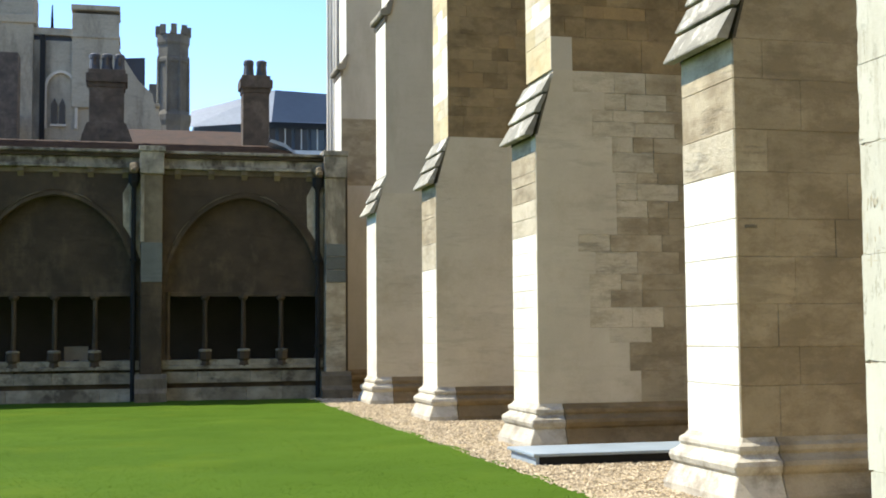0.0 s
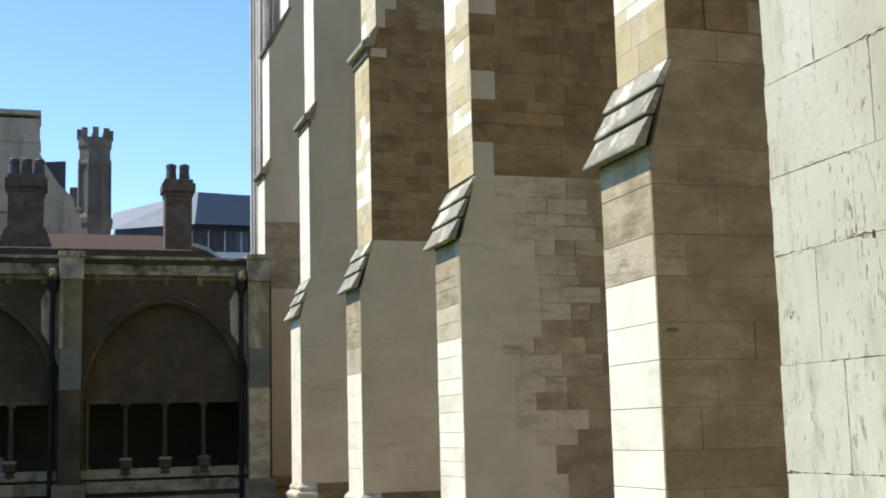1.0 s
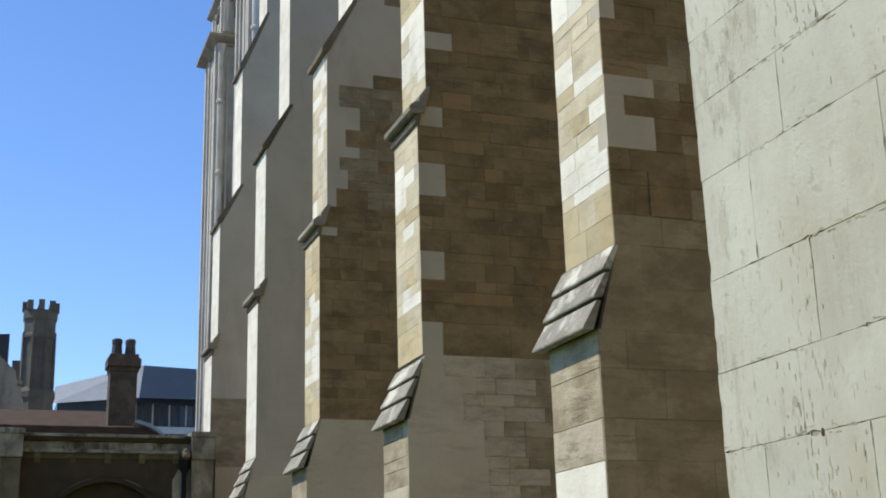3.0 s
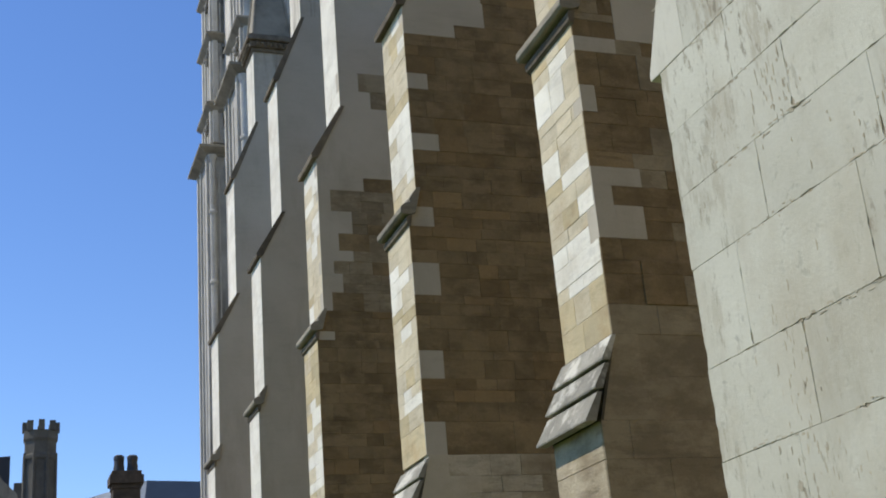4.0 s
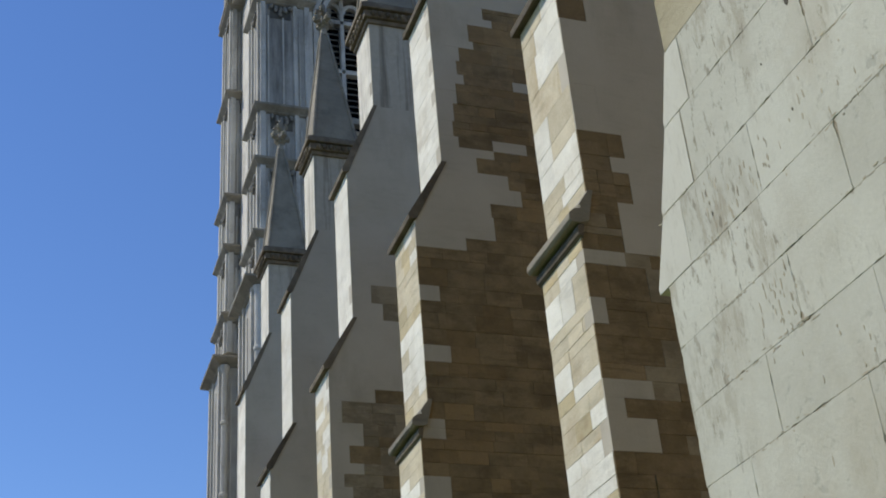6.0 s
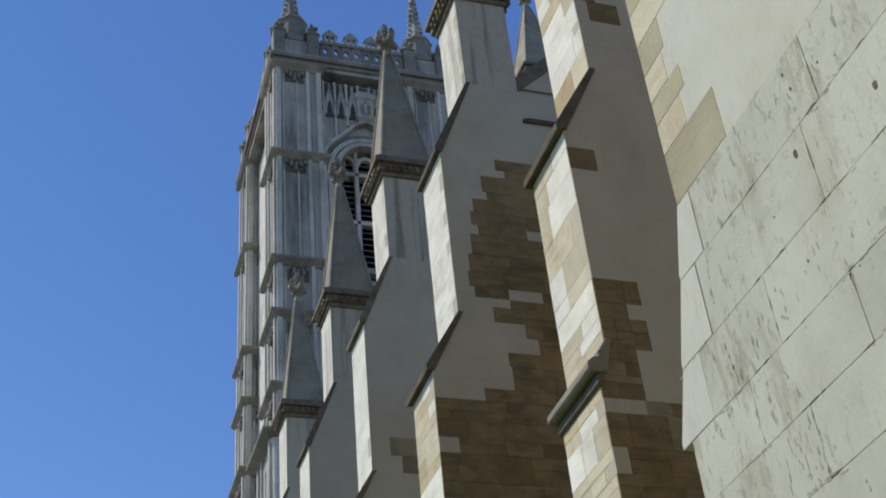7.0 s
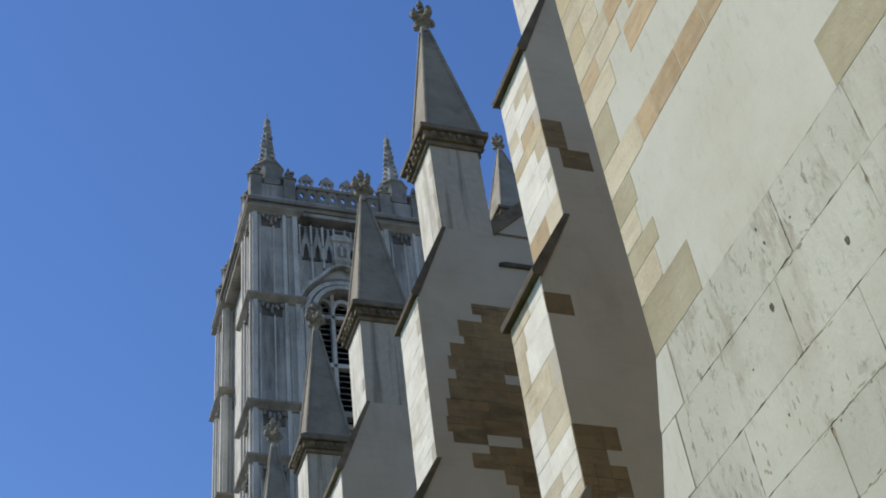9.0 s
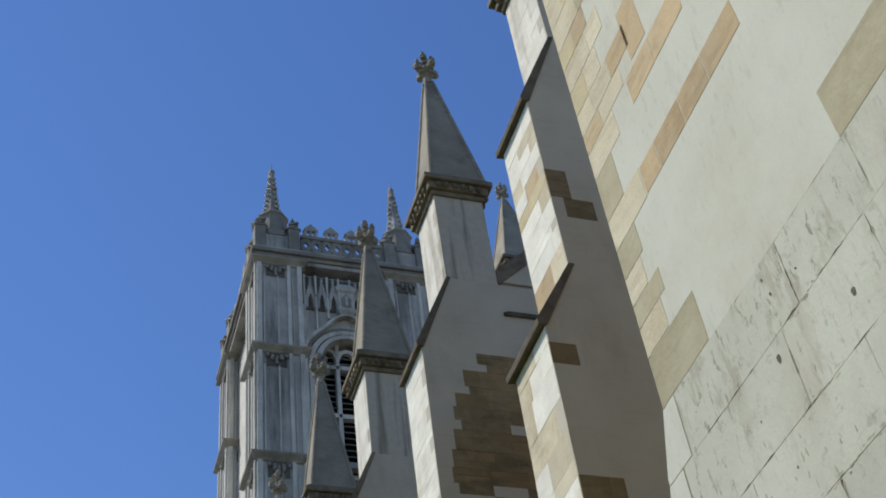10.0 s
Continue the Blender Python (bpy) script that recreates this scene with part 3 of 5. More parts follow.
def buttress(k, label):
    yf = FAR1 + (k - 1) * BAY + (0.02, 0.03, 0.0, -0.17, 0.12)[k - 1]
    yn = yf - THICK
    stones = k <= 3
    ob = thing("buttress", 5.2, (yf + yn) / 2, 0, label, "buttress", "buttresses along the nave")
    inset = 0.03 if stones else 0.0

    def section(name, za, zb, mat):
        """The fin between two heights, with its set-offs."""
        zs = sorted({za, zb, *[s for st in STAGES for s in st[1:] if za < s < zb]})
        pts = []
        for z in zs:
            at = [front_x(z - 1e-4)[0], front_x(z + 1e-4)[0]]
            pts += [(at[1] + inset, z)] if z == za else [(at[0] + inset, z)] if z == zb or abs(at[0] - at[1]) < 0.01 else [(at[0] + inset, z), (at[1] + inset, z)]
        back = 7.84 if za >= 18 else BACK
        part(name, prism([(back, za)] + pts + [(back, zb)], yn + inset, yf), mat, ob)

    if stones:
        section("core", -0.05, 18.45, MORTAR)
        section("upper_core", 18.45, 20.72, MORTAR)
    else:
        low, high = (5.40, 7.17) if k == 5 else (4.55, 6.1)
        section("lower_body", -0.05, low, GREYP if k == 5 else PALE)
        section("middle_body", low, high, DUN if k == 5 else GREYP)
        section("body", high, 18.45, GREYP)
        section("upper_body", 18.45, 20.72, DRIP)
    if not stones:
        # the sunlit front has larger stones; some of the sun's glare is in their white
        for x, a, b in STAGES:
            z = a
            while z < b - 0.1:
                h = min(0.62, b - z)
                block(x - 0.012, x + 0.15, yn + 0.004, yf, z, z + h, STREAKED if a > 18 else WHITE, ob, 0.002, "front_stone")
                z += h
    # plinth: splayed foot, block and moulded cap
    px = STAGES[0][0]
    levels = ((-0.05, 0.19), (0.07, 0.19), (0.25, 0.11), (0.28, 0.135), (0.33, 0.15), (0.37, 0.135), (0.40, 0.09), (0.43, 0.06), (0.46, 0.075), (0.50, 0.07), (0.53, 0.03), (0.57, 0.006))
    # pale lit front; the side run's brown is stain plus painted-in shade
    for name, xa, xr, mat, label in (("plinth", None, px + 0.32, FOOT, "splayed and moulded pale plinth"), ("plinth_return", px + 0.323, BACK, BLOTCH if k == 1 else UMBER, "brown stained plinth, darkened as the shaded side")):
        bm = bmesh.new()
        rings = []
        for z, o in levels:
            x = px - o if xa is None else xa
            rings.append([bm.verts.new(p) for p in ((x, yn - o, z), (xr, yn - o, z), (xr, yf + o, z), (x, yf + o, z))])
        for a, b in zip(rings, rings[1:]):
            for q in range(4):
                bm.faces.new((a[q], a[(q + 1) % 4], b[(q + 1) % 4], b[q]))
        bm.faces.new(rings[-1])
        bmesh.ops.bevel(bm, geom=[e for e in bm.edges if abs(e.verts[0].co.z - e.verts[1].co.z) > 0.02], offset=0.012, segments=1, affect="EDGES")
        part(name, bm, mat, ob, label)
    # set-offs
    (xa, _, za), (xb, zb, _) = STAGES[0], STAGES[1]
    for i in range(3):
        u0, u1 = i / 3, (i + 1) / 3
        x0, x1, z0, z1 = xa - 0.1 + (xb - xa + 0.1) * u0, xa - 0.1 + (xb - xa + 0.1) * u1, za + (zb - za) * u0, za + (zb - za) * u1
        o, up = (0.055, -0.012) if i == 0 else (0.03, 0.022)
        part("weathering", prism([(x0 - o, z0 + up), (x0 - o - 0.002, z0 + up + 0.02), (x1 - 0.012, z1 - 0.01), (x1 + 0.035, z1 - 0.01), (x0 + 0.05, z0 + up)], yn - 0.012, yf + 0.07, bevel=0.004), TABLE, ob, "grey sloping weathering course")
    # dark colour here stands in for shade in the gaps between courses
    part("weathering_bed", prism([(xa + 0.0, za - 0.02), (xb + 0.0, zb), (xb + 0.06, zb), (xa + 0.07, za - 0.02)], yn + 0.004, yf + 0.03), LICHEN_SHADE, ob, "dark bed painting the shade between weathering courses")
    for i in (1, 2, 3):
        (xa, _, za), (xb, zb, _) = STAGES[i], STAGES[i + 1]
        o = 0.07 if i == 1 else 0.09
        if i == 1:
            part("drip_mould", prism([(xa + 0.02, za - 0.17), (xa - 0.035, za - 0.13), (xa - 0.045, za - 0.06), (xa - 0.02, za - 0.01), (xa + 0.05, za)], yn - 0.03, yf + 0.05, bevel=0.008), CORBEL, ob, "dark hollow moulding")
            part("weathering", prism([(xa - 0.10, za), (xa - 0.13, za + 0.03), (xa - 0.125, za + 0.11), (xa - 0.06, za + 0.17), (xa + 0.02, za + 0.19), (xa + 0.01, za + 0.24), (xb, zb + 0.03), (xb + 0.06, zb + 0.03), (xa + 0.1, za + 0.03), (xa + 0.02, za)], yn - 0.05, yf + 0.08, bevel=0.01), SPIRE, ob, "grey-brown moulded drip course")
        else:
            part("weathering", prism([(xa - o, za), (xa - o - 0.01, za + 0.09), (xb, zb + 0.02), (xb + 0.09, zb + 0.02), (xa + 0.04, za + 0.02)], yn - 0.02, yf + 0.08, bevel=0.008), CORBEL, ob, "dark sloping weathering slab")
    # a shadowed recess line and the stain below it, drawn as a dark ledge
    part("ledge", prism([(7.84, 17.55), (7.84, 17.62), (7.95, 17.66), (BACK, 17.66), (BACK, 17.57)], yn - 0.05, yf, bevel=0.008), LICHEN_SHADE, ob, "thin dark ledge for a shadowed, stained recess line")
    # the raking arch that leans back to the nave from behind the pinnacle
    part("raking_arch", prism([(7.845, 18.46), (7.845, 18.66), (BACK, 20.2), (BACK, 18.46)], yn, yf), GREYP, ob, "grey stone arch rising behind the pinnacle")
    part("raking_coping", prism([(7.846, 18.36), (7.846, 18.74), (BACK, 20.28), (BACK, 19.88)], yn - 0.03, yf + 0.03, bevel=0.01), CORBEL, ob, "dark stained sloping coping")
    pinnacle(ob, STAGES[-1][0], 7.84, yn, yf, 20.72, 26.4, 0.9)
    if k == 1:
        # dark plate on the face paints the shade of a narrow slot
        part("putlog_slot", box(5.30, 5.42, yn - 0.004, yn + 0.02, 2.415, 2.445, 0.004), LICHEN_SHADE, ob, "dark plate painting a shaded slot")
    if not stones:
        return ob
    # dressed stones, course by course; the core's side shows where a set-off cuts a course
    r = random.Random(10 + k)
    deep = {1: 1.5, 2: 2.35, 3: 1.6}[k]
    stops = sorted({s for st in STAGES for s in st[1:]})
    steps = course_steps(k)
    z = 0.56
    n = 0
    while z < 20.6:
        fine = 5.0 < z < (9.8, 16.5, 12.0)[k - 1] or k == 2 and 0.9 < z < 5.0 or k == 1 and 14.8 < z < 16.2
        h = r.choice((0.17, 0.2, 0.23, 0.27, 0.31)) if fine else r.choice((0.34, 0.38, 0.42, 0.46))
        nxt = min([s for s in stops if s > z + 0.02] + [99])
        if nxt - z < h * 1.45:
            h = nxt - z
        bed = min([s for s in steps if s > z + 0.12] + [99])
        if bed - z < h * 1.35:
            h = bed - z
        mid = z + h / 2
        slope = front_x(mid)[1]
        lo, hi = front_x(z + 0.001)[0], front_x(z + h - 0.001)[0]
        xf = hi if slope else front_x(mid)[0]
        quoin = (r.uniform(0.34, 0.5) if n % 2 else r.uniform(0.18, 0.3)) if fine else r.uniform(0.5, 0.66) if n % 2 else r.uniform(0.26, 0.4)

        def lay(x0, x1, y0, y1, front, name):
            mat = stone_for(k, x0 + 0.03 if not front else xf, mid, xf, front, r.random())
            plain = mat in (PALE, GREYP, DRIP) and not front
            out = 0.0 if plain else r.uniform(-0.002, 0.008)
            gap = 0.0 if plain else r.uniform(0.001, 0.006) if mat in (WORN, TAN) else r.uniform(0.001, 0.003)
            if front and mid < 4.0:
                gap = 0.006
            if k == 1 and not front and 5.25 < mid < 5.7 and x0 > 5.8:
                out = -0.016
            block(x0 + (out * 0.4 if front else 0) - (0.006 if front and mid < 4.0 else 0), x1, y0 + (0 if front else out), y1, z, z + h, mat, ob, gap, name, not plain)

        for e in field_edges(k, mid):
            if xf + 0.08 < e < xf + quoin + 0.15:
                quoin = e - xf
                break
        w = r.choice((0.26, 0.36, 0.46, 0.58, 0.66))
        side = stone_for(k, xf + 0.03, mid, xf, False, r.random())
        if slope:
            part("raking_stone", prism([(lo + 0.03, z), (xf + quoin, z), (xf + quoin, z + h), (hi + 0.03, z + h)], yn, yn + 0.2), side, ob)
        else:
            if z >= 4.0:
                lay(xf, xf + 0.2, yn + 0.022, yn + w, True, "front_stone")
            if z < 4.0:
                lay(xf, xf + 0.2, yn + 0.022, yf, True, "front_stone")
            elif THICK - w > 0.55 and r.random() < 0.75:
                c = yn + w + (THICK - w) * r.uniform(0.4, 0.6)
                lay(xf, xf + 0.2, yn + w, c, True, "front_stone")
                lay(xf, xf + 0.2, c, yf, True, "front_stone")
            else:
                lay(xf, xf + 0.2, yn + w, yf, True, "front_stone")
            block(xf + 0.003, xf + quoin, yn + r.uniform(-0.001, 0.003), yn + 0.2, z, z + h, side, ob, 0.0 if side in (PALE, GREYP, DRIP) else 0.003, "quoin", side not in (PALE, GREYP, DRIP))
        x, end = xf + quoin, (7.84 if mid > 18.45 else xf + deep)
        while x < end - 0.05:
            length = r.choice((0.3, 0.45, 0.6)) if fine else r.choice((0.6, 0.8, 1.0))
            if end - x - length < 0.25:
                length = end - x
            for e in field_edges(k, mid):
                if x + 0.06 < e < x + length + 0.08:
                    length = e - x
                    break
            lay(x, x + length, yn, yn + 0.2, False, "block")
            x += length
        z += h
        n += 1
    return ob


buttress(1, "tall brown and grey limestone buttress with sunlit ochre front")
buttress(2, "tall limestone buttress with brown patched side and pinnacle")
buttress(3, "tall limestone buttress with pale base and brown middle")
buttress(4, "tall smooth grey limestone buttress with white sunlit front")
buttress(5, "smooth grey limestone buttress beside the cloister end")

# ---- the nearest pier, a broad face in sunlight ----
PX, PYF, PYN = 2.851, 4.53, 1.2
pier = thing("corner_pier", PX, 3, 0, "broad pale limestone pier of pitted ashlar with ochre quoins above", "pier")
part("core", prism([(PYN, -0.05), (PYF - 0.03, -0.05), (PYF - 0.03, 4.45), (4.15, 5.5), (4.15, 14), (PYN, 14)], PX + 0.0035, BACK, "x"), SPALL, pier)
part("plinth", prism([(PYN, -0.05), (PYF + 0.2, -0.05), (PYF + 0.2, 0.05), (PYF + 0.1, 0.3), (PYF, 0.5), (PYN, 0.5)], PX - 0.12, BACK, "x", bevel=0.012), WHITE, pier)
for z0, z1, y0, y1, inner in ((4.40, 4.75, 4.62, 4.47, 4.30), (4.75, 5.155, 4.47, 4.31, 4.16), (5.155, 5.52, 4.31, 4.185, 4.06)):
    part("weathering", prism([(inner, z0 + 0.003), (y0, z0 + 0.003), (y0, z0 + 0.04), (y1, z1), (inner, z1)], PX - 0.001, PX + 0.6, "x", bevel=0.004), SMOOTH, pier, "end of a sloping weathering course")
pr = random.Random(3)


def ragged_block(x, y0, y1, z0, z1, gap):
    """One ashlar whose arrises are chipped and worn unevenly."""
    def edge(a, b, inward):
        n = max(2, int((b - a).length / 0.025))
        for i in range(n):
            p = a + (b - a) * (i / n)
            w = 0.7 * noise.noise(Vector((p.x * 9.0, p.y * 9.0, 3.0))) + 0.8 * noise.noise(Vector((p.x * 26.0, p.y * 26.0, 8.0)))
            yield p, inward * (gap + 0.016 * max(0.0, w - 0.12))

    a, b, c, d = Vector((y0, z0)), Vector((y1, z0)), Vector((y1, z1)), Vector((y0, z1))
    ring = [*edge(a, b, Vector((0, 1))), *edge(b, c, Vector((-1, 0))), *edge(c, d, Vector((0, -1))), *edge(d, a, Vector((1, 0)))]
    mid = (a + c) / 2
    bm = bmesh.new()
    rows = []
    for dx, extra in ((0.0, 0.0015), (0.002, 0.0), (0.06, 0.0)):
        rows.append([bm.verts.new((x + dx, *(p + o + (mid - p).normalized() * extra))) for p, o in ring])
    bm.faces.new(rows[0])
    for u, v in zip(rows, rows[1:]):
        for i in range(len(u)):
            j = (i + 1) % len(u)
            bm.faces.new((u[j], u[i], v[i], v[j]))
    bmesh.ops.recalc_face_normals(bm, faces=bm.faces)
    part("block", bm, ROUGH, pier)


# bed joints, and the upright joints of each course from the far arris on
ROWS = [0.5, 0.95, 1.38, 1.805, 2.25, 2.575, 2.97, 3.42, 3.765, 4.08, 4.40, 4.75, 5.155, 5.52]
JOINTS = [(), (3.9,), (4.1,), (4.24, 3.6), (3.97, 3.2), (3.82, 3.1), (4.16, 3.35), (3.91, 3.18), (3.63,), (3.98, 3.17), (3.69, 2.755), (3.17,), (3.01, 2.40)]
for i, (z0, z1) in enumerate(zip(ROWS, ROWS[1:])):
    y = PYF if z0 < 4.4 else (4.30, 4.16, 4.06)[i - 10]
    cuts = [c for c in JOINTS[i] if c < y - 0.1]
    while (cuts[-1] if cuts else y) > PYN + 1.0:
        cuts.append((cuts[-1] if cuts else y) - pr.uniform(0.6, 0.95))
    for n, c in enumerate(cuts + [PYN]):
        ragged_block(PX + pr.uniform(-0.001, 0.001), c, y + (pr.uniform(-0.014, 0.01) if n == 0 else 0), z0, z1, pr.uniform(0.0, 0.0008))
        y = c
part("render_face", box(PX + 0.003, PX + 0.3, PYN, 4.15, 5.523, 13.9), SMOOTH, pier, "smooth pale rendered face")
# flaking lime and stain: small thin scabs in drifts along the joints and down the worn courses
bm = bmesh.new()


def add_scab(y, z, w, h):
    n = 7
    ring = []
    for i in range(n):
        a = 2 * math.pi * i / n
        k = pr.uniform(0.55, 1.15)
        ring.append((y + 0.5 * w * k * math.cos(a), z + 0.5 * h * k * math.sin(a)))
    add_prism(bm, ring, PX - 0.0012, PX + 0.004, "x")


for z in ROWS[3:-1]:
    y = PYF - 0.02
    while y > 1.6:
        if noise.noise(Vector((y * 1.9, z * 2.3, 5.0))) > 0.02:
            add_scab(y, z + pr.gauss(0, 0.012), pr.uniform(0.01, 0.05), pr.uniform(0.004, 0.014))
        y -= pr.uniform(0.015, 0.05)
for cy, cz, sy, sz, count in ((3.95, 2.42, 0.10, 0.14, 46), (3.8, 2.02, 0.13, 0.16, 60), (3.9, 2.8, 0.1, 0.1, 34), (3.72, 3.92, 0.1, 0.09, 40), (3.85, 4.5, 0.14, 0.09, 34), (3.95, 3.05, 0.1, 0.1, 14), (4.06, 4.55, 0.04, 0.1, 14), (3.2, 4.6, 0.2, 0.1, 24), (4.45, 1.95, 0.04, 0.12, 18), (3.2, 3.5, 0.2, 0.08, 20)):
    for i in range(count):
        add_scab(pr.gauss(cy, sy), pr.gauss(cz, sz), pr.uniform(0.004, 0.016), pr.uniform(0.012, 0.06))
tagged(part("flaking_lime", bm, FLAKE, pier, "small brown flakes of stained lime"), kind="stuff")
# quoins up the far arris: to z, near end, stone
z = 5.525
for top, y, m in ((5.85, 3.655, KHAKI), (6.05, 3.92, CREAM), (6.21, 3.86, KHAKI), (6.41, 3.98, CREAM), (6.63, 3.94, KHAKI), (6.87, 3.755, CREAM), (7.23, 3.95, KHAKI), (7.46, 3.81, CREAM), (7.63, 3.94, ORANGE)):
    block(PX, PX + 0.3, y, 4.185, z, top, m, pier, 0.002, "quoin")
    z = top
block(PX, PX + 0.3, 3.63, 3.94, 7.46, 7.63, CREAM, pier, 0.002, "quoin")
while z < 10.5:
    h = pr.choice((0.2, 0.23, 0.26))
    y = 4.185
    for c in range(pr.choice((2, 3, 3))):
        length = pr.choice((0.2, 0.26, 0.34))
        block(PX, PX + 0.3, y - length, y, z, z + h, pr.choice((ORANGE, OCHRE, KHAKI, CREAM, CREAM)), pier, 0.002, "quoin")
        y -= length
    z += h
# bands of stone set into the plaster
for ys, z0, z1, m in (((3.75, 3.56, 3.26, 2.98, 2.64), 6.64, 6.85, ORANGE), ((3.61, 3.3, 2.95), 7.24, 7.46, ORANGE), ((2.43, 1.8), 5.525, 5.83, KHAKI), ((3.5, 3.3), 7.5, 7.95, ORANGE)):
    for y1, y0 in zip(ys, ys[1:]):
        block(PX, PX + 0.2, y0, y1, z0, z1, m, pier, 0.002, "inset_stone")
# small holes: dark blobs on the face paint their shade
for y, z, q in ((2.71, 4.94, 1.0), (3.25, 5.06, 1.0), (3.17, 5.44, 0.5), (3.15, 5.34, 0.5), (3.87, 2.245, 0.7), (3.5, 4.92, 0.3), (2.95, 5.3, 0.3), (3.38, 4.6, 0.35)):
    bm = bmesh.new()
    add_blob(bm, PX + 0.004, y, z, 0.008, 0.019 * q, 0.03 * q, y)
    part("putlog_plug", bm, LICHEN_SHADE, pier, "small dark blob painting a shaded hole")

# ---- inner pinnacle, seen over the buttresses ----
shaft = thing("inner_pinnacle", 11.55, 22.0, 0, "small dark stone pinnacle with leafy finial on a shaft", "pinnacle")
part("shaft", box(11.0, 12.2, 21.4, 22.6, -0.05, 25.2, 0.02), LICHEN_SHADE, shaft)
pinnacle(shaft, 11.0, 12.2, 21.4, 22.6, 25.0, 29.1, 0.62)

# ---- cloister range ----
CY, BAYW = 29.8, 4.245
SPRING, RISE, HALF = 2.40, 2.30, 1.80


def arch_z(u, grow=0.0):
    """Height of the four-centred arch at u from the bay's middle."""
    t = min(1.0, abs(u) / (HALF + grow))
    return SPRING + (RISE + grow) * (1 - t ** 2.1) ** 0.52 * (1 - 0.05 * t)


def cloister_bay(cx, label):
    ob = thing("cloister_bay", cx, CY + 0.3, 0, label, "cloister bay", "bays of the cloister")
    half = BAYW / 2 - 0.24
    bm = bmesh.new()
    us = sorted({-half, half, *[HALF * math.sin(math.pi / 2 * i / 14) for i in range(-14, 15)]})
    for a, b in zip(us, us[1:]):
        za, zb = (arch_z(a) if abs(a) <= HALF else 0.0), (arch_z(b) if abs(b) <= HALF else 0.0)
        if abs(a) > HALF - 1e-6 and abs(b) > HALF - 1e-6:
            za = zb = 0.0
        add_prism(bm, [(cx + a, za), (cx + b, zb), (cx + b, 5.25), (cx + a, 5.25)], CY, CY + 0.45)
    part("spandrel_wall", bm, DARKCL, ob, "dark brown wall round a broad arch")
    for grow, y, w in ((0.02, CY - 0.035, 0.07), (0.14, CY - 0.02, 0.05)):
        bm = bmesh.new()
        ring = []
        for i in range(41):
            t = math.pi * i / 40
            u = -(HALF + grow) * math.cos(t) * 0.999
            z = arch_z(u, grow)
            nx, nz = -math.cos(t), math.sin(t)
            ring.append([bm.verts.new((cx + u + nx * o, yy, z + nz * o)) for o, yy in ((0, y), (w, y), (w, CY + 0.02), (0, CY + 0.02))])
        for a, b in zip(ring, ring[1:]):
            for i in range(4):
                j = (i + 1) % 4
                bm.faces.new((a[i], a[j], b[j], b[i]))
        part("arch_moulding", bm, DARKCL, ob, "worn arch moulding")
    # paler strips put the light that catches the arch edge into colour
    for t0, t1 in ((0.30, 0.47), (0.16, 0.27), (0.56, 0.64)):
        bm = bmesh.new()
        rings = []
        for i in range(13):
            t = math.pi * (t0 + (t1 - t0) * i / 12)
            u = -(HALF + 0.09) * math.cos(t) * 0.999
            x, z, h = cx + u - math.cos(t) * 0.02, arch_z(u, 0.09) + math.sin(t) * 0.02, 0.035 * math.sin(math.pi * (i + 0.5) / 13)
            rings.append([bm.verts.new(p) for p in ((x, CY - 0.05, z), (x, CY - 0.05, z + h), (x, CY, z + h), (x, CY, z))])
        for p, q in zip(rings, rings[1:]):
            for i in range(4):
                bm.faces.new((p[i], p[(i + 1) % 4], q[(i + 1) % 4], q[i]))
        part("arch_arris", bm, WORNCL, ob, "pale strip painting the lit edge of the arch")
    # blind panel in the arch head
    us = [HALF * i / 16 for i in range(16, -17, -1)]
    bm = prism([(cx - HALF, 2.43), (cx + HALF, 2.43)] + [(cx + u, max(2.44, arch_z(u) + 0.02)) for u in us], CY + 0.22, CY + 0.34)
    part("arch_panel", bm, DARKCL, ob, "dark blocked arch head")
    part("transom", box(cx - HALF, cx + HALF, CY + 0.17, CY + 0.36, 2.40, 2.50, 0.012), DARKCL, ob)
    for i in range(-1, 2):
        x = cx + 0.0 + i * 0.885
        part("mullion", lathe(x, CY + 0.2, [(0.06, 0.9), (0.052, 2.3), (0.11, 2.36), (0.11, 2.42)], 8), DARKCL, ob)
        base = part("mullion_base", lathe(x, CY + 0.02, [(0.03, 0.66), (0.13, 0.80), (0.10, 0.9), (0.15, 0.95), (0.15, 1.10), (0.12, 1.12)], 8), DARKCL, ob, "moulded dark shaft base")
        part("base_ring", lathe(x, CY + 0.02, [(0.13, 1.115), (0.15, 1.13), (0.15, 1.16), (0.09, 1.18)], 8), SILL, base)
    for x in (cx - HALF + 0.06, cx + HALF - 0.06):
        part("jamb_shaft", lathe(x, CY + 0.1, [(0.09, 0.6), (0.09, 0.95), (0.05, 1.05), (0.05, 2.4), (0.08, 2.5)], 8), DARKCL, ob)
    # rain-washed pale stone beside the downpipe
    us = [1.30 + (half - 1.31) * i / 6 for i in range(7)]
    lower = [(cx + u, (arch_z(u, 0.2) + 0.02) if u < 1.93 else 2.9) for u in us]
    upper = [(cx + us[-1], 5.1), (cx + us[-1] - 0.28, 5.0), (cx + us[-1] - 0.4, 4.75)]
    part("washed_stone", prism(lower[2:] + upper, CY - 0.008, CY + 0.05), WASHED, ob, "rain-washed pale patch of wall")
    w = half - 0.01
    # the two set-back courses take the darker stone
    for y, a, b, m in ((0.0, -0.05, 0.29, SILL), (0.06, 0.29, 0.42, DARKCL), (-0.05, 0.40, 0.66, SILL), (0.04, 0.66, 0.74, DARKCL), (-0.09, 0.72, 0.80, SILL), (-0.02, 0.80, 0.93, SILL)):
        n = 1 if m is DARKCL else 4
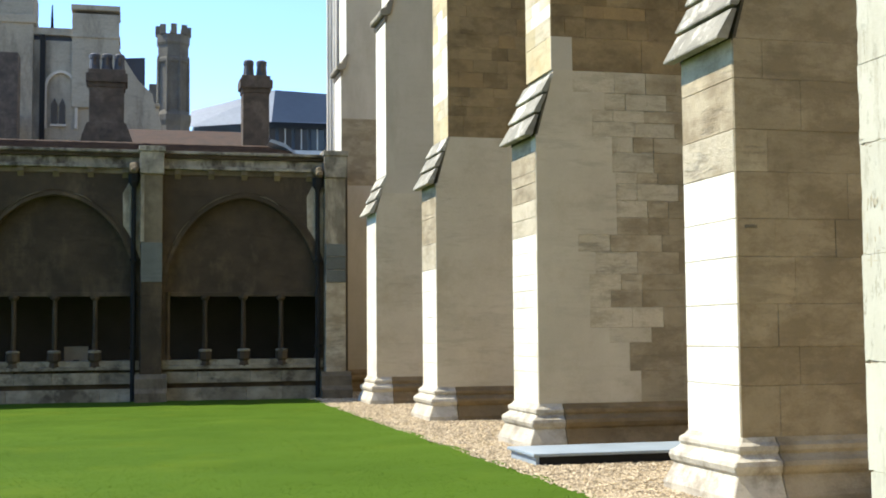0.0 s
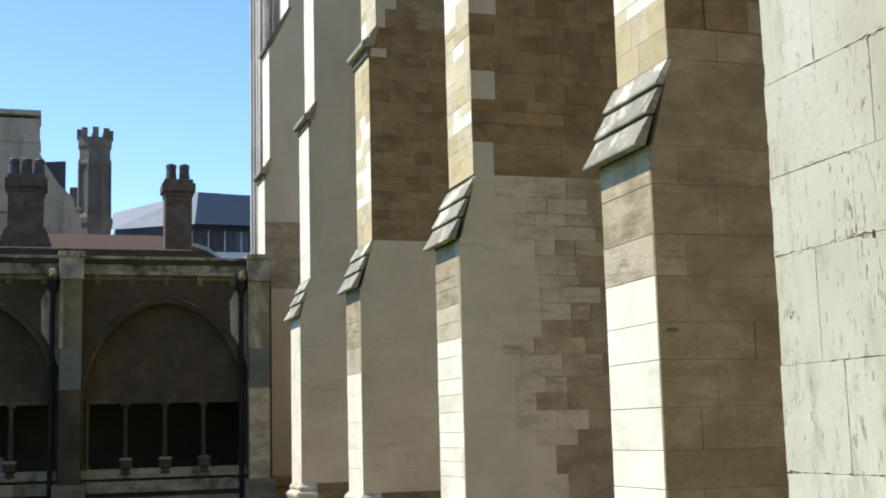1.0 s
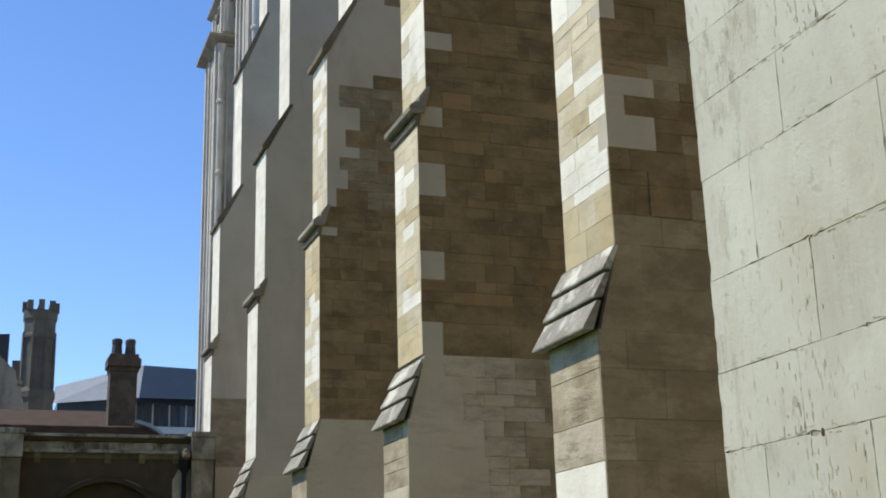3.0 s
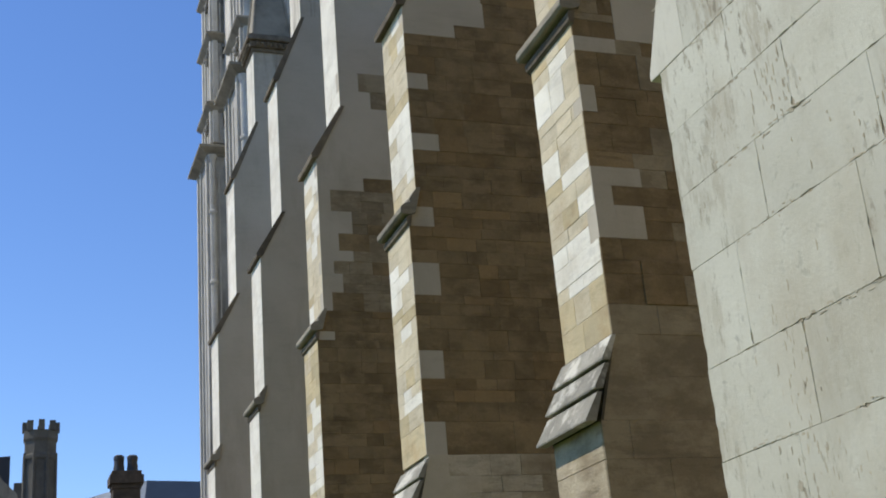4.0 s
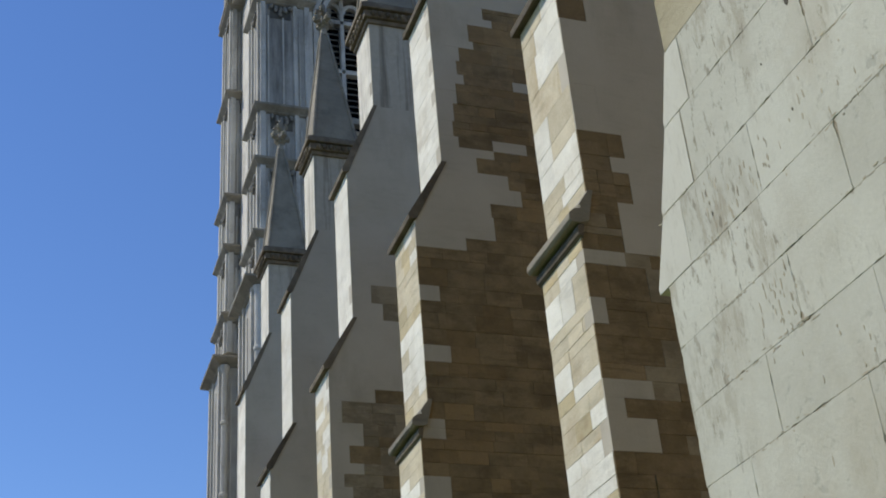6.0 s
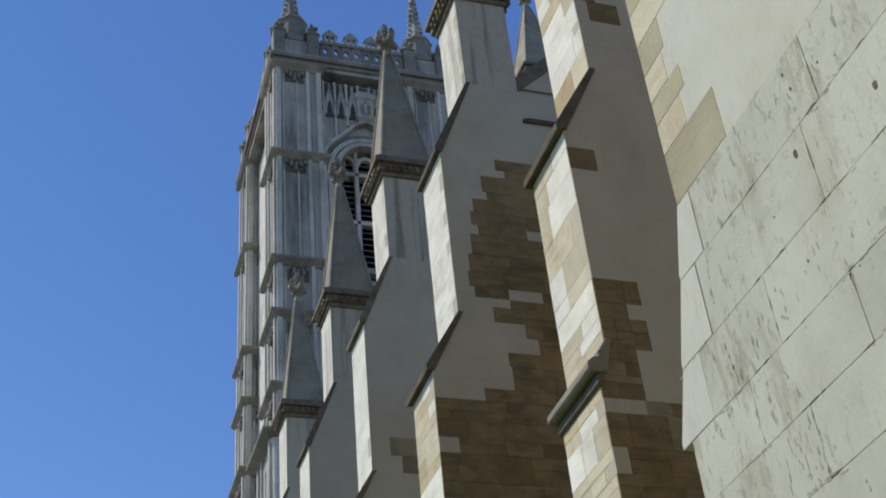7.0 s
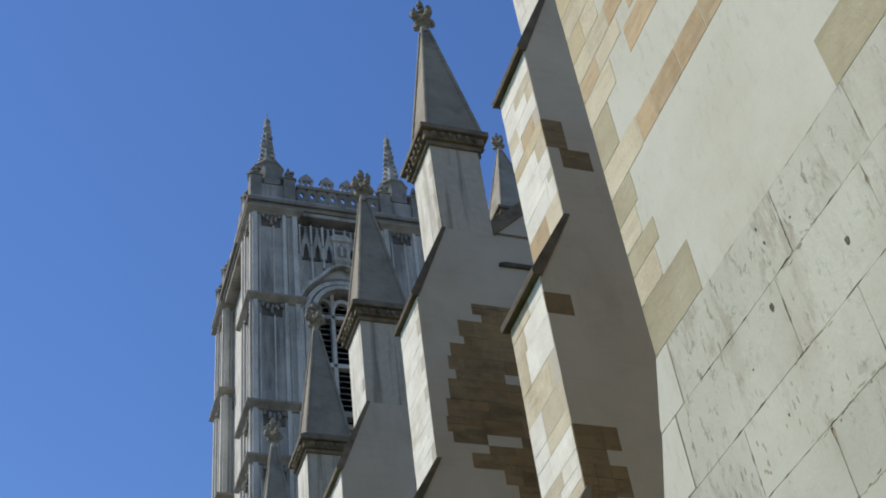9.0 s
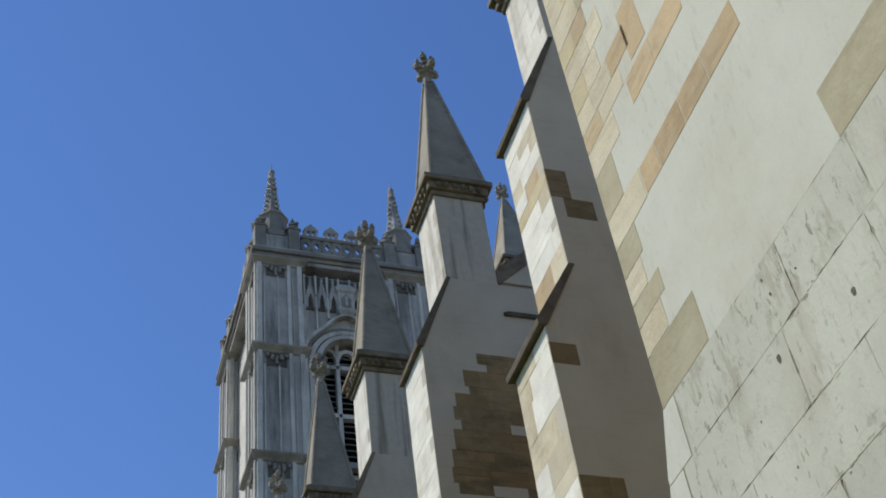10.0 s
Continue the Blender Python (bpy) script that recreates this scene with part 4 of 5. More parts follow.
        cuts = [-w] + [w * (2 * (i + 0.3 * noise.noise(Vector((cx + i, b * 7, 2.0)))) / n - 1) for i in range(1, n)] + [w]
        for u0, u1 in zip(cuts, cuts[1:]):
            part("sill_stone", box(cx + u0 + 0.002, cx + u1 - 0.002, CY + y, CY + 0.45, a, b, 0.012), m, ob)
    for y, a, b, m in ((-0.03, 5.22, 5.34, WORNCL), (-0.13, 5.34, 5.42, CORNICE), (-0.05, 5.42, 5.60, CORNICE), (-0.14, 5.60, 5.69, DARKCL), (-0.2, 5.69, 5.76, CORNICE)):
        part("cornice_course", box(cx - half - 0.004, cx + half + 0.004, CY + y, CY + 0.6, a, b, 0.015), m, ob)
    for i in range(5):
        x = cx - half + 0.35 + i * (2 * half - 0.7) / 4
        part("corbel", prism([(CY + 0.02, 5.1), (CY - 0.1, 5.24), (CY - 0.1, 5.34), (CY + 0.02, 5.34)], x - 0.07, x + 0.07, "x"), WORNCL, ob)
    return ob


def cloister_pier(cx, label, plates):
    ob = thing("cloister_pier", cx, CY - 0.1, 0, label, "pier", "piers of the cloister")
    part("lower_shaft", box(cx - 0.24, cx + 0.24, CY - 0.28, CY + 0.45, 0.5, 2.9, 0.02), TAN if plates > 1 else DARKCL, ob, "brown stained lower shaft")
    part("shaft", box(cx - 0.24, cx + 0.24, CY - 0.28, CY + 0.45, 2.9, 5.2, 0.02), WASHED if plates > 1 else WORNCL, ob)
    part("base", prism([(CY + 0.4, -0.05), (CY - 0.5, -0.05), (CY - 0.5, 0.2), (CY - 0.42, 0.3), (CY - 0.4, 0.52), (CY - 0.3, 0.62), (CY + 0.4, 0.62)], cx - 0.36, cx + 0.36, "x", bevel=0.015), WORNCL, ob, "stepped worn plinth")
    part("edge_strip", box(cx - 0.255, cx - 0.17, CY - 0.287, CY - 0.2, 3.64, 5.19, 0.006), WASHED, ob, "pale narrow strip up the left edge")
    part("cap", box(cx - 0.27, cx + 0.27, CY - 0.34, CY + 0.5, 5.2, 5.72, 0.02), CORNICE, ob)
    part("cap_slab", box(cx - 0.3, cx + 0.3, CY - 0.38, CY + 0.55, 5.72, 5.84, 0.02), CORNICE, ob)
    n = plates
    for i in range(n):
        h = 0.92 / n
        part("tablet", box(cx - 0.235, cx + 0.235, CY - 0.31, CY - 0.27, 2.70 + i * h + 0.015, 2.70 + (i + 1) * h, 0.008), PLAQUE, ob, "plain grey stone tablet")
    return ob


def downpipe(x):
    ob = thing("downpipe", x, CY - 0.1, 0, "dark iron downpipe with hopper beside a cloister pier", "downpipe", "downpipes of the cloister")
    part("pipe", lathe(x, CY - 0.1, [(0.055, -0.02), (0.055, 5.0)], 10), IRON, ob)
    part("hopper", lathe(x, CY - 0.12, [(0.06, 4.9), (0.13, 5.02), (0.14, 5.2)], 8, math.pi / 8), IRON, ob)
    bm = bmesh.new()
    add_blob(bm, x, CY - 0.22, 5.34, 0.12, 0.2, 0.13, x)
    add_blob(bm, x, CY - 0.36, 5.28, 0.09, 0.1, 0.08, x + 2)
    part("spout", bm, WORNCL, ob, "worn round carved stone spout")
    for z in (1.2, 3.2):
        part("bracket", box(x - 0.08, x + 0.08, CY - 0.17, CY, z, z + 0.05), IRON, ob)


MID = 2.655
for i in range(4):
    cloister_bay(MID - i * BAYW, "dark cloister bay with blocked arch above four open lights")
for i in range(5):
    x = MID + BAYW / 2 - i * BAYW
    cloister_pier(x, "worn brown stone cloister pier with grey tablets" if i < 2 else "worn brown stone cloister pier on a stepped plinth", 3 if i == 0 else 1)
    downpipe(x - 0.4)
board = thing("notice_board", -1.12, CY + 0.5, 0.9, "pale blank board leaning inside a cloister opening", "board")
part("board", box(-1.39, -0.86, CY + 0.47, CY + 0.5, 0.93, 1.26, 0.006), WORNCL, board)
part("board_foot", box(-1.2, -1.05, CY + 0.46, CY + 0.56, 0.9, 0.95), IRON, board)
# the walk inside: part of its dimness is put into the dark stone colour
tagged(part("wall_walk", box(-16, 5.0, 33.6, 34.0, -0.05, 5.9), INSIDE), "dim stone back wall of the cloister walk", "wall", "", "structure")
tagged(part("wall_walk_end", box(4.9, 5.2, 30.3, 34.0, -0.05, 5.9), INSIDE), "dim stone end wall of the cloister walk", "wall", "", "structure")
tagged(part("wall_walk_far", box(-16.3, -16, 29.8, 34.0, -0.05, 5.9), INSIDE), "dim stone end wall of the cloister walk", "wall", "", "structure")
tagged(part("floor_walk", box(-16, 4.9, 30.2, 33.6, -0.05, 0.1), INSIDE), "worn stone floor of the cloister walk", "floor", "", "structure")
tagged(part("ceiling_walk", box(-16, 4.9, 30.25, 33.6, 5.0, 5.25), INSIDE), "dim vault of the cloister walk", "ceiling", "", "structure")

roof = thing("tiled_roof", -6, 32.2, 5.7, "low red-brown tiled roof over the cloister walk", "roof")
part("deck", prism([(29.95, 5.72), (33.9, 6.40), (33.9, 5.6), (29.95, 5.6)], -16, 3.9, "x"), BRICK, roof)
bm = bmesh.new()
tr = random.Random(8)
rows = 16
for j in range(rows):
    y0, z0 = 29.9 + 4.05 * j / rows, 5.74 + 0.72 * j / rows
    x = -9.0 + (0.11 if j % 2 else 0)
    while x < 3.85:
        d = tr.uniform(-0.006, 0.01)
        add_box(bm, x, x + 0.215, y0, y0 + 0.29, z0 + d, z0 + 0.022 + d)
        x += 0.22
for v in bm.verts:
    v.co.z += (v.co.y - 29.9) * 0.02
tiles = part("tiles", bm, TILE, roof)
tagged(tiles, kind="stuff")
part("ridge", prism([(33.75, 6.46), (33.9, 6.58), (34.05, 6.46)], -16, 3.8, "x", bevel=0.02), TILE, roof)
part("lead_flashing", prism([(3.55, 6.5), (3.9, 6.4), (4.35, 6.05), (4.4, 5.95), (3.9, 6.3), (3.5, 6.43)], 32.2, 32.9), LEAD, roof, "pale lead flashing")
part("parapet_gutter", box(-16, 4.7, CY + 0.45, CY + 0.75, 5.5, 5.8, 0.02), WORNCL, roof)

back_roof = thing("rear_roof", -4, 40, 6, "second red-brown tiled roof behind the cloister", "roof")
part("deck", prism([(35, 6.0), (39.5, 7.82), (44, 6.0)], -0.2, 3.5, "x"), TILE, back_roof)
part("wall", box(-0.1, 3.4, 35.2, 43.8, -0.05, 6.1), BRICK, back_roof)


def chimney(x0, x1, y, label, pots, flare):
    w = x1 - x0
    ob = thing("chimney", (x0 + x1) / 2, y, 0, label, "chimney", "chimneys behind the cloister")
    part("flue_body", box(x0 + 0.03, x1 - 0.03, y, y + w * 0.8, -0.05, 8.62, 0.02), BRICK, ob)
    for d, a, b in ((0.0, 8.42, 8.55), (0.06, 8.55, 8.80), (0.0, 8.80, 8.92)):
        part("cap_course", box(x0 - d, x1 + d, y - 0.03 - d, y + w * 0.8 + 0.03 + d, a, b, 0.015), BRICK, ob)
    if flare:
        part("splayed_foot", prism([(x0 - 0.25, 6.6), (x0 - 0.15, 7.05), (x0 - 0.02, 7.4), (x1 + 0.02, 7.4), (x1 + 0.15, 7.05), (x1 + 0.3, 6.6)], y - 0.1, y + w * 0.8), BRICK, ob)
    for i in range(pots):
        x = x0 + w * (i + 0.5) / pots if pots > 2 else x0 + w * (0.27 + 0.46 * i)
        pot = part("chimney_pot", lathe(x, y + 0.35, [(0.17, 8.9), (0.155, 9.0), (0.135, 9.25), (0.15, 9.28), (0.15, 9.38), (0.10, 9.42)], 12), SLATE, ob, "dark round chimney pot")
        part("opening", box(x - 0.035, x + 0.035, y + 0.185, y + 0.24, 9.08, 9.3, 0.01), BRICK, pot)


chimney(3.14, 3.95, 36.0, "dark red brick chimney with two black pots", 2, False)
chimney(-1.1, -0.09, 36.0, "sooty brick chimney with three pots and a splayed foot", 3, True)

# ---- the house with battlements behind ----
house = thing("gabled_house", -3, 63, 0, "pale rendered old house with gable, battlements and arched window", "house")
part("gable_wall", prism([(-7.5, 0), (1.5, 0), (1.5, 11.4), (1.22, 12.16), (1.09, 12.77), (0.44, 13.39), (-0.08, 14.19), (-0.6, 15.1), (-7.5, 15.1)], 60, 66, bevel=0.03), FARS, house)
part("stack_block", box(-2.55, -0.45, 59.8, 62, 12, 16.4, 0.04), FARS, house)
part("stack_coping", box(-2.6, -0.40, 59.74, 62.06, 16.55, 16.8, 0.05), FARS, house)
part("side_block", box(-6.6, -4.25, 59.8, 63, 10, 17.6, 0.04), FARS, house)
part("side_coping", box(-6.7, -4.15, 59.7, 63.1, 15.8, 16.2, 0.05), FARS, house)
part("lower_wing", box(-12, -5.0, 56, 62, 0, 11.6, 0.04), GREYP, house)
part("link_wall", box(-4.3, -2.5, 60.2, 62, 12, 15.4, 0.03), SLATE, house)
part("link_coping", box(-4.3, -2.5, 60.0, 62, 15.35, 15.7, 0.03), FARS, house)
part("mast", lathe(-3.5, 61, [(0.09, 15.5), (0.03, 17.0)], 6), IRON, house)
part("drainpipe", box(-3.95, -3.72, 59.7, 60, 9, 15.3, 0.02), IRON, house)
part("annex_wall", box(0.75, 1.42, 60.6, 64, 0, 12.25, 0.04), FARS, house)
part("annex_coping", box(0.7, 1.44, 60.4, 64, 12.25, 12.42, 0.04), FARS, house)
part("annex_stack", box(0.95, 1.3, 61.2, 61.8, 12.0, 13.5, 0.03), TURRET, house)
part("upper_string", box(-2.61, -0.39, 59.74, 62, 15.25, 15.38, 0.04), FARS, house)
for x in (-6.2, -5.5, -4.8):
    part("merlon", box(x - 0.2, x + 0.2, 59.8, 60.6, 17.55, 18.1, 0.03), FARS, house)
part("slate_roof", prism([(-0.6, 12.0), (-0.6, 14.6), (0.75, 14.7), (0.75, 12.0)], 61, 66), SLATE, house)
part("brick_flue", box(-5.3, -4.5, 55, 56.2, 9, 13.4, 0.03), BRICK, house)
bm = bmesh.new()
for a in range(16):
    t0, t1 = math.pi * a / 16, math.pi * (a + 1) / 16
    c0, c1 = math.cos(t0), math.cos(t1)
    s0, s1 = math.sin(t0), math.sin(t1)
    add_prism(bm, [(-3.02 + 0.75 * c0, 12.8 + 0.9 * s0), (-3.02 + 0.75 * c1, 12.8 + 0.9 * s1), (-3.02 + 0.62 * c1, 12.8 + 0.77 * s1), (-3.02 + 0.62 * c0, 12.8 + 0.77 * s0)], 59.85, 60)
for x in (-3.02 - 0.75, -3.02 + 0.62):
    add_box(bm, x, x + 0.13, 59.85, 60, 11.0, 12.8)
part("window_surround", bm, GREYP, house)
for x in (-3.3, -2.95):
    w = part("window_light", prism([(x - 0.14, 11.2), (x + 0.14, 11.2), (x + 0.14, 12.1), (x, 12.42), (x - 0.14, 12.1)], 59.93, 60.05), GLASS, house, "dark pointed window light")
    part("sill", box(x - 0.18, x + 0.18, 59.86, 60, 11.1, 11.2), GREYP, w)

turret = thing("stair_turret", 2.3, 71, 0, "octagonal grey stone stair turret with small battlements", "turret")
part("shaft", lathe(2.4, 71, [(0.98, -0.05), (0.98, 13.0), (1.06, 13.3), (1.06, 13.6), (0.86, 13.9), (0.86, 16.5), (0.94, 16.6), (0.94, 16.75), (0.88, 16.85), (0.88, 17.5), (0.96, 17.65), (0.96, 18.1)], 8, math.pi / 8), TURRET, turret)
for i in range(8):
    a = math.pi / 8 + i * math.pi / 4
    x, y = 2.4 + 0.86 * math.cos(a), 71 + 0.86 * math.sin(a)
    part("angle_shaft", lathe(x, y, [(0.11, 13.8), (0.09, 16.9)], 6), TURRET, turret)
    x, y = 2.4 + 0.82 * math.cos(a + math.pi / 8), 71 + 0.82 * math.sin(a + math.pi / 8)
    part("merlon", box(x - 0.16, x + 0.16, y - 0.16, y + 0.16, 18.08, 18.65, 0.03), TURRET, turret)

# ---- far office block ----
office = thing("office_block", 20, 118, 0, "far modern office block with sloping blue-grey roof and windows", "office building")
part("wall", prism([(5.2, 0), (60, 0), (60, 21.2), (12.5, 21.2), (5.6, 20.0)], 112, 140), MODERN, office)
bm = bmesh.new()
v = [bm.verts.new(p) for p in ((5.0, 110, 19.4), (12.2, 110, 20.1), (60, 110, 20.0), (60, 116, 22.4), (13.2, 116, 24.1), (5.6, 116, 21.9))]
bm.faces.new((v[1], v[2], v[3], v[4]))
bmesh.ops.solidify(bm, geom=bm.faces[:], thickness=0.4)
part("roof_slope", bm, MODERN, office, "smooth blue-grey metal roof slope")
bm = bmesh.new()
v = [bm.verts.new(p) for p in ((5.0, 110, 19.4), (12.2, 110, 20.1), (13.2, 116, 24.1), (5.6, 116, 21.9))]
bm.faces.new(v)
bmesh.ops.solidify(bm, geom=bm.faces[:], thickness=0.4)
part("roof_hip", bm, MODERNL, office, "lighter hipped end of the roof")
for j in range(2):
    for i in range(14):
        x = 11.6 + i * 1.45
        w = part("window", box(x, x + 1.15, 111.85, 112.1, 18.0 - j * 2.6, 19.85 - j * 2.6, 0.03), GLASS, office)
        part("window_frame", box(x + 0.52, x + 0.62, 111.8, 111.95, 18.0 - j * 2.6, 19.85 - j * 2.6), MODERNL, w)
part("spandrel_band", box(5.2, 60, 111.7, 112, 17.3, 17.9), MODERNL, office)

# ---- the great west tower ----
TX0, TX1, TY0, TY1 = 10.75, 21.9, 54.0, 65.6
tower = thing("church_tower", 16.3, 60, 0, "tall grey limestone church tower with pinnacles and louvred belfry window", "tower")
# belfry and lower wall with an opening for the window
CXT, WW = 16.35, 1.75
TW = TY0 - 0.5


def arched_wall(bm, x0, x1, y0, y1, z0, z1, cx, half, sill, spring, rise):
    add_box(bm, x0, cx - half, y0, y1, z0, z1)
    add_box(bm, cx + half, x1, y0, y1, z0, z1)
    add_box(bm, cx - half, cx + half, y0, y1, z0, sill)
    n = 16
    for i in range(n):
        a, b = -half + 2 * half * i / n, -half + 2 * half * (i + 1) / n
        za, zb = (spring + rise * math.sqrt(max(0, 1 - (u / half) ** 2)) for u in (a, b))
        add_prism(bm, [(cx + a, za), (cx + b, zb), (cx + b, z1), (cx + a, z1)], y0, y1)


bm = bmesh.new()
arched_wall(bm, TX0 + 1.5, TX1 - 1.5, TW + 0.9, TW + 1.7, 0, 57.2, CXT, WW, 39.5, 50.0, 2.0)
part("wall_east", bm, TOWERM, tower)
part("wall_rest", box(TX0 + 0.7, TX1 - 0.7, TW + 2.6, TY1 - 0.7, 0, 57.2), TOWER, tower)
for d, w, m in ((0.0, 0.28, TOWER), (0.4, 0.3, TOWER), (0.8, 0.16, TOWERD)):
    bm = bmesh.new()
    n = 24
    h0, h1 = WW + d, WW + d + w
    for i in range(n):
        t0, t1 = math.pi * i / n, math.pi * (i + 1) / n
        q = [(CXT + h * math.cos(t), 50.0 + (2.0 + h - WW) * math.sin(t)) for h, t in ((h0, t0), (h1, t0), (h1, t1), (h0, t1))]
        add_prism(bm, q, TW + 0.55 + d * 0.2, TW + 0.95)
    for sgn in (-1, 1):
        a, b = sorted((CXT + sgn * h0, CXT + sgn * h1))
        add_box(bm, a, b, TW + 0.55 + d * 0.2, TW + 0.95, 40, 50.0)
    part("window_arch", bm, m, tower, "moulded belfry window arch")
belfry = part("belfry_window", box(CXT - WW, CXT + WW, TW + 1.9, TW + 2.1, 39.5, 52), GLASS, tower, "dark louvred belfry opening")
for x in (CXT - 0.62, CXT + 0.62):
    part("mullion", box(x - 0.12, x + 0.12, TW + 1.1, TW + 1.5, 39.5, 51.9, 0.03), TOWER, belfry)
for z in (42.2, 46.4, 50.0):
    part("transom", box(CXT - WW, CXT + WW, TW + 1.1, TW + 1.5, z, z + 0.3, 0.03), TOWER, belfry)
bm = bmesh.new()
z = 39.7
while z < 51.6:
    add_prism(bm, [(TW + 1.35, z), (TW + 1.75, z + 0.28), (TW + 1.75, z + 0.34), (TW + 1.35, z + 0.06)], CXT - WW, CXT + WW, "x")
    z += 0.42
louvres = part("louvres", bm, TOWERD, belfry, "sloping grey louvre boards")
for x in (CXT - 1.19, CXT, CXT + 1.19):
    bm = bmesh.new()
    for i in range(10):
        t0, t1 = math.pi * i / 10, math.pi * (i + 1) / 10
        add_prism(bm, [(x + r * math.cos(t), 50.9 + r * 1.2 * math.sin(t)) for r, t in ((0.4, t0), (0.62, t0), (0.62, t1), (0.4, t1))], TW + 1.15, TW + 1.45)
    part("light_head", bm, TOWER, belfry)


def add_steps(bm, x0, x1, y0, y1, levels):
    """A rectangular moulding: rings at (height, how far they stand out)."""
    rings = [[bm.verts.new(p) for p in ((x0 - o, y0 - o, z), (x1 + o, y0 - o, z), (x1 + o, y1 + o, z), (x0 - o, y1 + o, z))] for z, o in levels]
    for a, b in zip(rings, rings[1:]):
        for i in range(4):
            bm.faces.new((a[i], a[(i + 1) % 4], b[(i + 1) % 4], b[i]))
    bm.faces.new(rings[-1]), bm.faces.new(rings[0][::-1])
    return bm


def add_tracery(bm, at, cx, top, half, drop, seed):
    """Hanging carved foliage of a panel head; at(u, d, z) places a point on the face."""
    r = random.Random(seed)
    for i in range(5):
        u = -half + 2 * half * i / 4
        z = top - drop * (0.25 + 0.75 * (1 - abs(i - 2) / 2)) * r.uniform(0.8, 1.05)
        for j in range(3):
            p = at(cx + u + r.uniform(-0.04, 0.04), -0.07 - 0.03 * j, top + (z - top) * (j + 1) / 3)
            add_blob(bm, *p, 0.1, 0.1, 0.13, seed + i * 3 + j)


def corner(name, x0, x1, y0, y1, label):
    """An angle buttress in stages, each with sunk panels and a cornice."""
    ob = part(name, box(x0, x1, y0, y1, 0, 58, 0.03), TOWER, tower, label)
    for i, (za, zb, o) in enumerate(((8, 31.5, 0.45), (32.5, 34.4, 0.15), (35.1, 38.9, 0.09), (39.5, 42.4, 0.07), (43.0, 50.1, 0.05), (50.8, 57.3, 0.03))):
        bm = bmesh.new()
        add_box(bm, x0 - o, x1 + o * 0.4, y0 - o, y1 + o * 0.4, za, zb, 0.03)
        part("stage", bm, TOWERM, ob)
        e = 0.55 if i == 0 else 0.36
        xa, xb, ya, yb = x0 - o, x1 + o * 0.4, y0 - o, y1 + o * 0.4
        part("string_course", add_steps(bmesh.new(), xa, xb, ya, yb, ((zb, 0.04), (zb + 0.08, 0.12), (zb + 0.12, 0.12), (zb + 0.36, e), (zb + 0.47, e + 0.02), (zb + 0.50, e - 0.03), (zb + 0.7, 0.06))), STRING, ob, "projecting weathered string course")
        # raised ribs that frame the sunk panels: place across the face, half width, how far proud
        ribs = ((0.05, 0.15, 0.14), (0.16, 0.04, 0.06), (0.46, 0.045, 0.05), (0.70, 0.11, 0.11), (0.79, 0.03, 0.05), (0.94, 0.15, 0.14))
        for f, w, d in ribs:
            u = xa + (xb - xa) * f
            if i == 0 and w > 0.1:
                rings = [(0.2, za), (0.17, za + 0.2)]
                for zr in (12.0, 16.0, 20.0, 24.0, 28.0):
                    rings += [(0.17, zr), (0.23, zr + 0.08), (0.23, zr + 0.2), (0.17, zr + 0.28)]
                part("round_shaft", lathe(u, ya - 0.14, rings + [(0.17, zb - 0.4), (0.26, zb - 0.1), (0.26, zb)], 10), TOWER, ob)
            else:
                part("rib", box(u - w, u + w, ya - d, ya + 0.05, za, zb + 0.05 if w > 0.1 else zb - 0.9, 0.02), TOWER, ob)
            u = ya + (yb - ya) * f
            part("rib", box(xa - d, xa + 0.05, u - w, u + w, za, zb + 0.05 if w > 0.1 else zb - 0.9, 0.02), TOWER, ob)
        if i:
            # nothing is sunk here: a dark plate paints the recess's shade
            head = part("panel_head", box(xa + (xb - xa) * 0.2, xa + (xb - xa) * 0.62, ya - 0.02, ya + 0.05, zb - 1.0, zb - 0.02), TURRET, ob, "dark plate painting the shade of a sunk panel head")
            bm = bmesh.new()
            add_tracery(bm, lambda u, d, z: (u, ya + d, z), xa + (xb - xa) * 0.41, zb - 0.1, (xb - xa) * 0.19, 0.75, i * 7)
            part("carved_foliage", bm, TOWERD, head, "worn hanging carved foliage")
            bm = bmesh.new()
            add_tracery(bm, lambda u, d, z: (xa + d, u, z), ya + (yb - ya) * 0.41, zb - 0.1, (yb - ya) * 0.19, 0.75, i * 11)
            part("carved_foliage", bm, TOWERD, head, "worn hanging carved foliage")
    return ob


corner("corner_south_east", 10.85, 13.6, 54.0, 56.8, "ribbed angle buttress")
corner("corner_north_east", 19.2, 22.0, 54.0, 56.8, "ribbed angle buttress")
corner("corner_south_west", 10.85, 13.6, 63.2, 66.0, "ribbed angle buttress")
corner("corner_north_west", 19.2, 22.0, 63.2, 66.0, "ribbed angle buttress")
for z, d, m in ((57.3, 0.1, TOWERM), (57.6, 0.22, TOWERD), (57.9, 0.40, TOWERD), (58.2, 0.2, TOWERM)):
    part("main_cornice", box(TX0 + 0.1 - d, TX1 + d, TY0 - d, TY1 + 0.4 + d, z, z + 0.3, 0.05), m, tower)
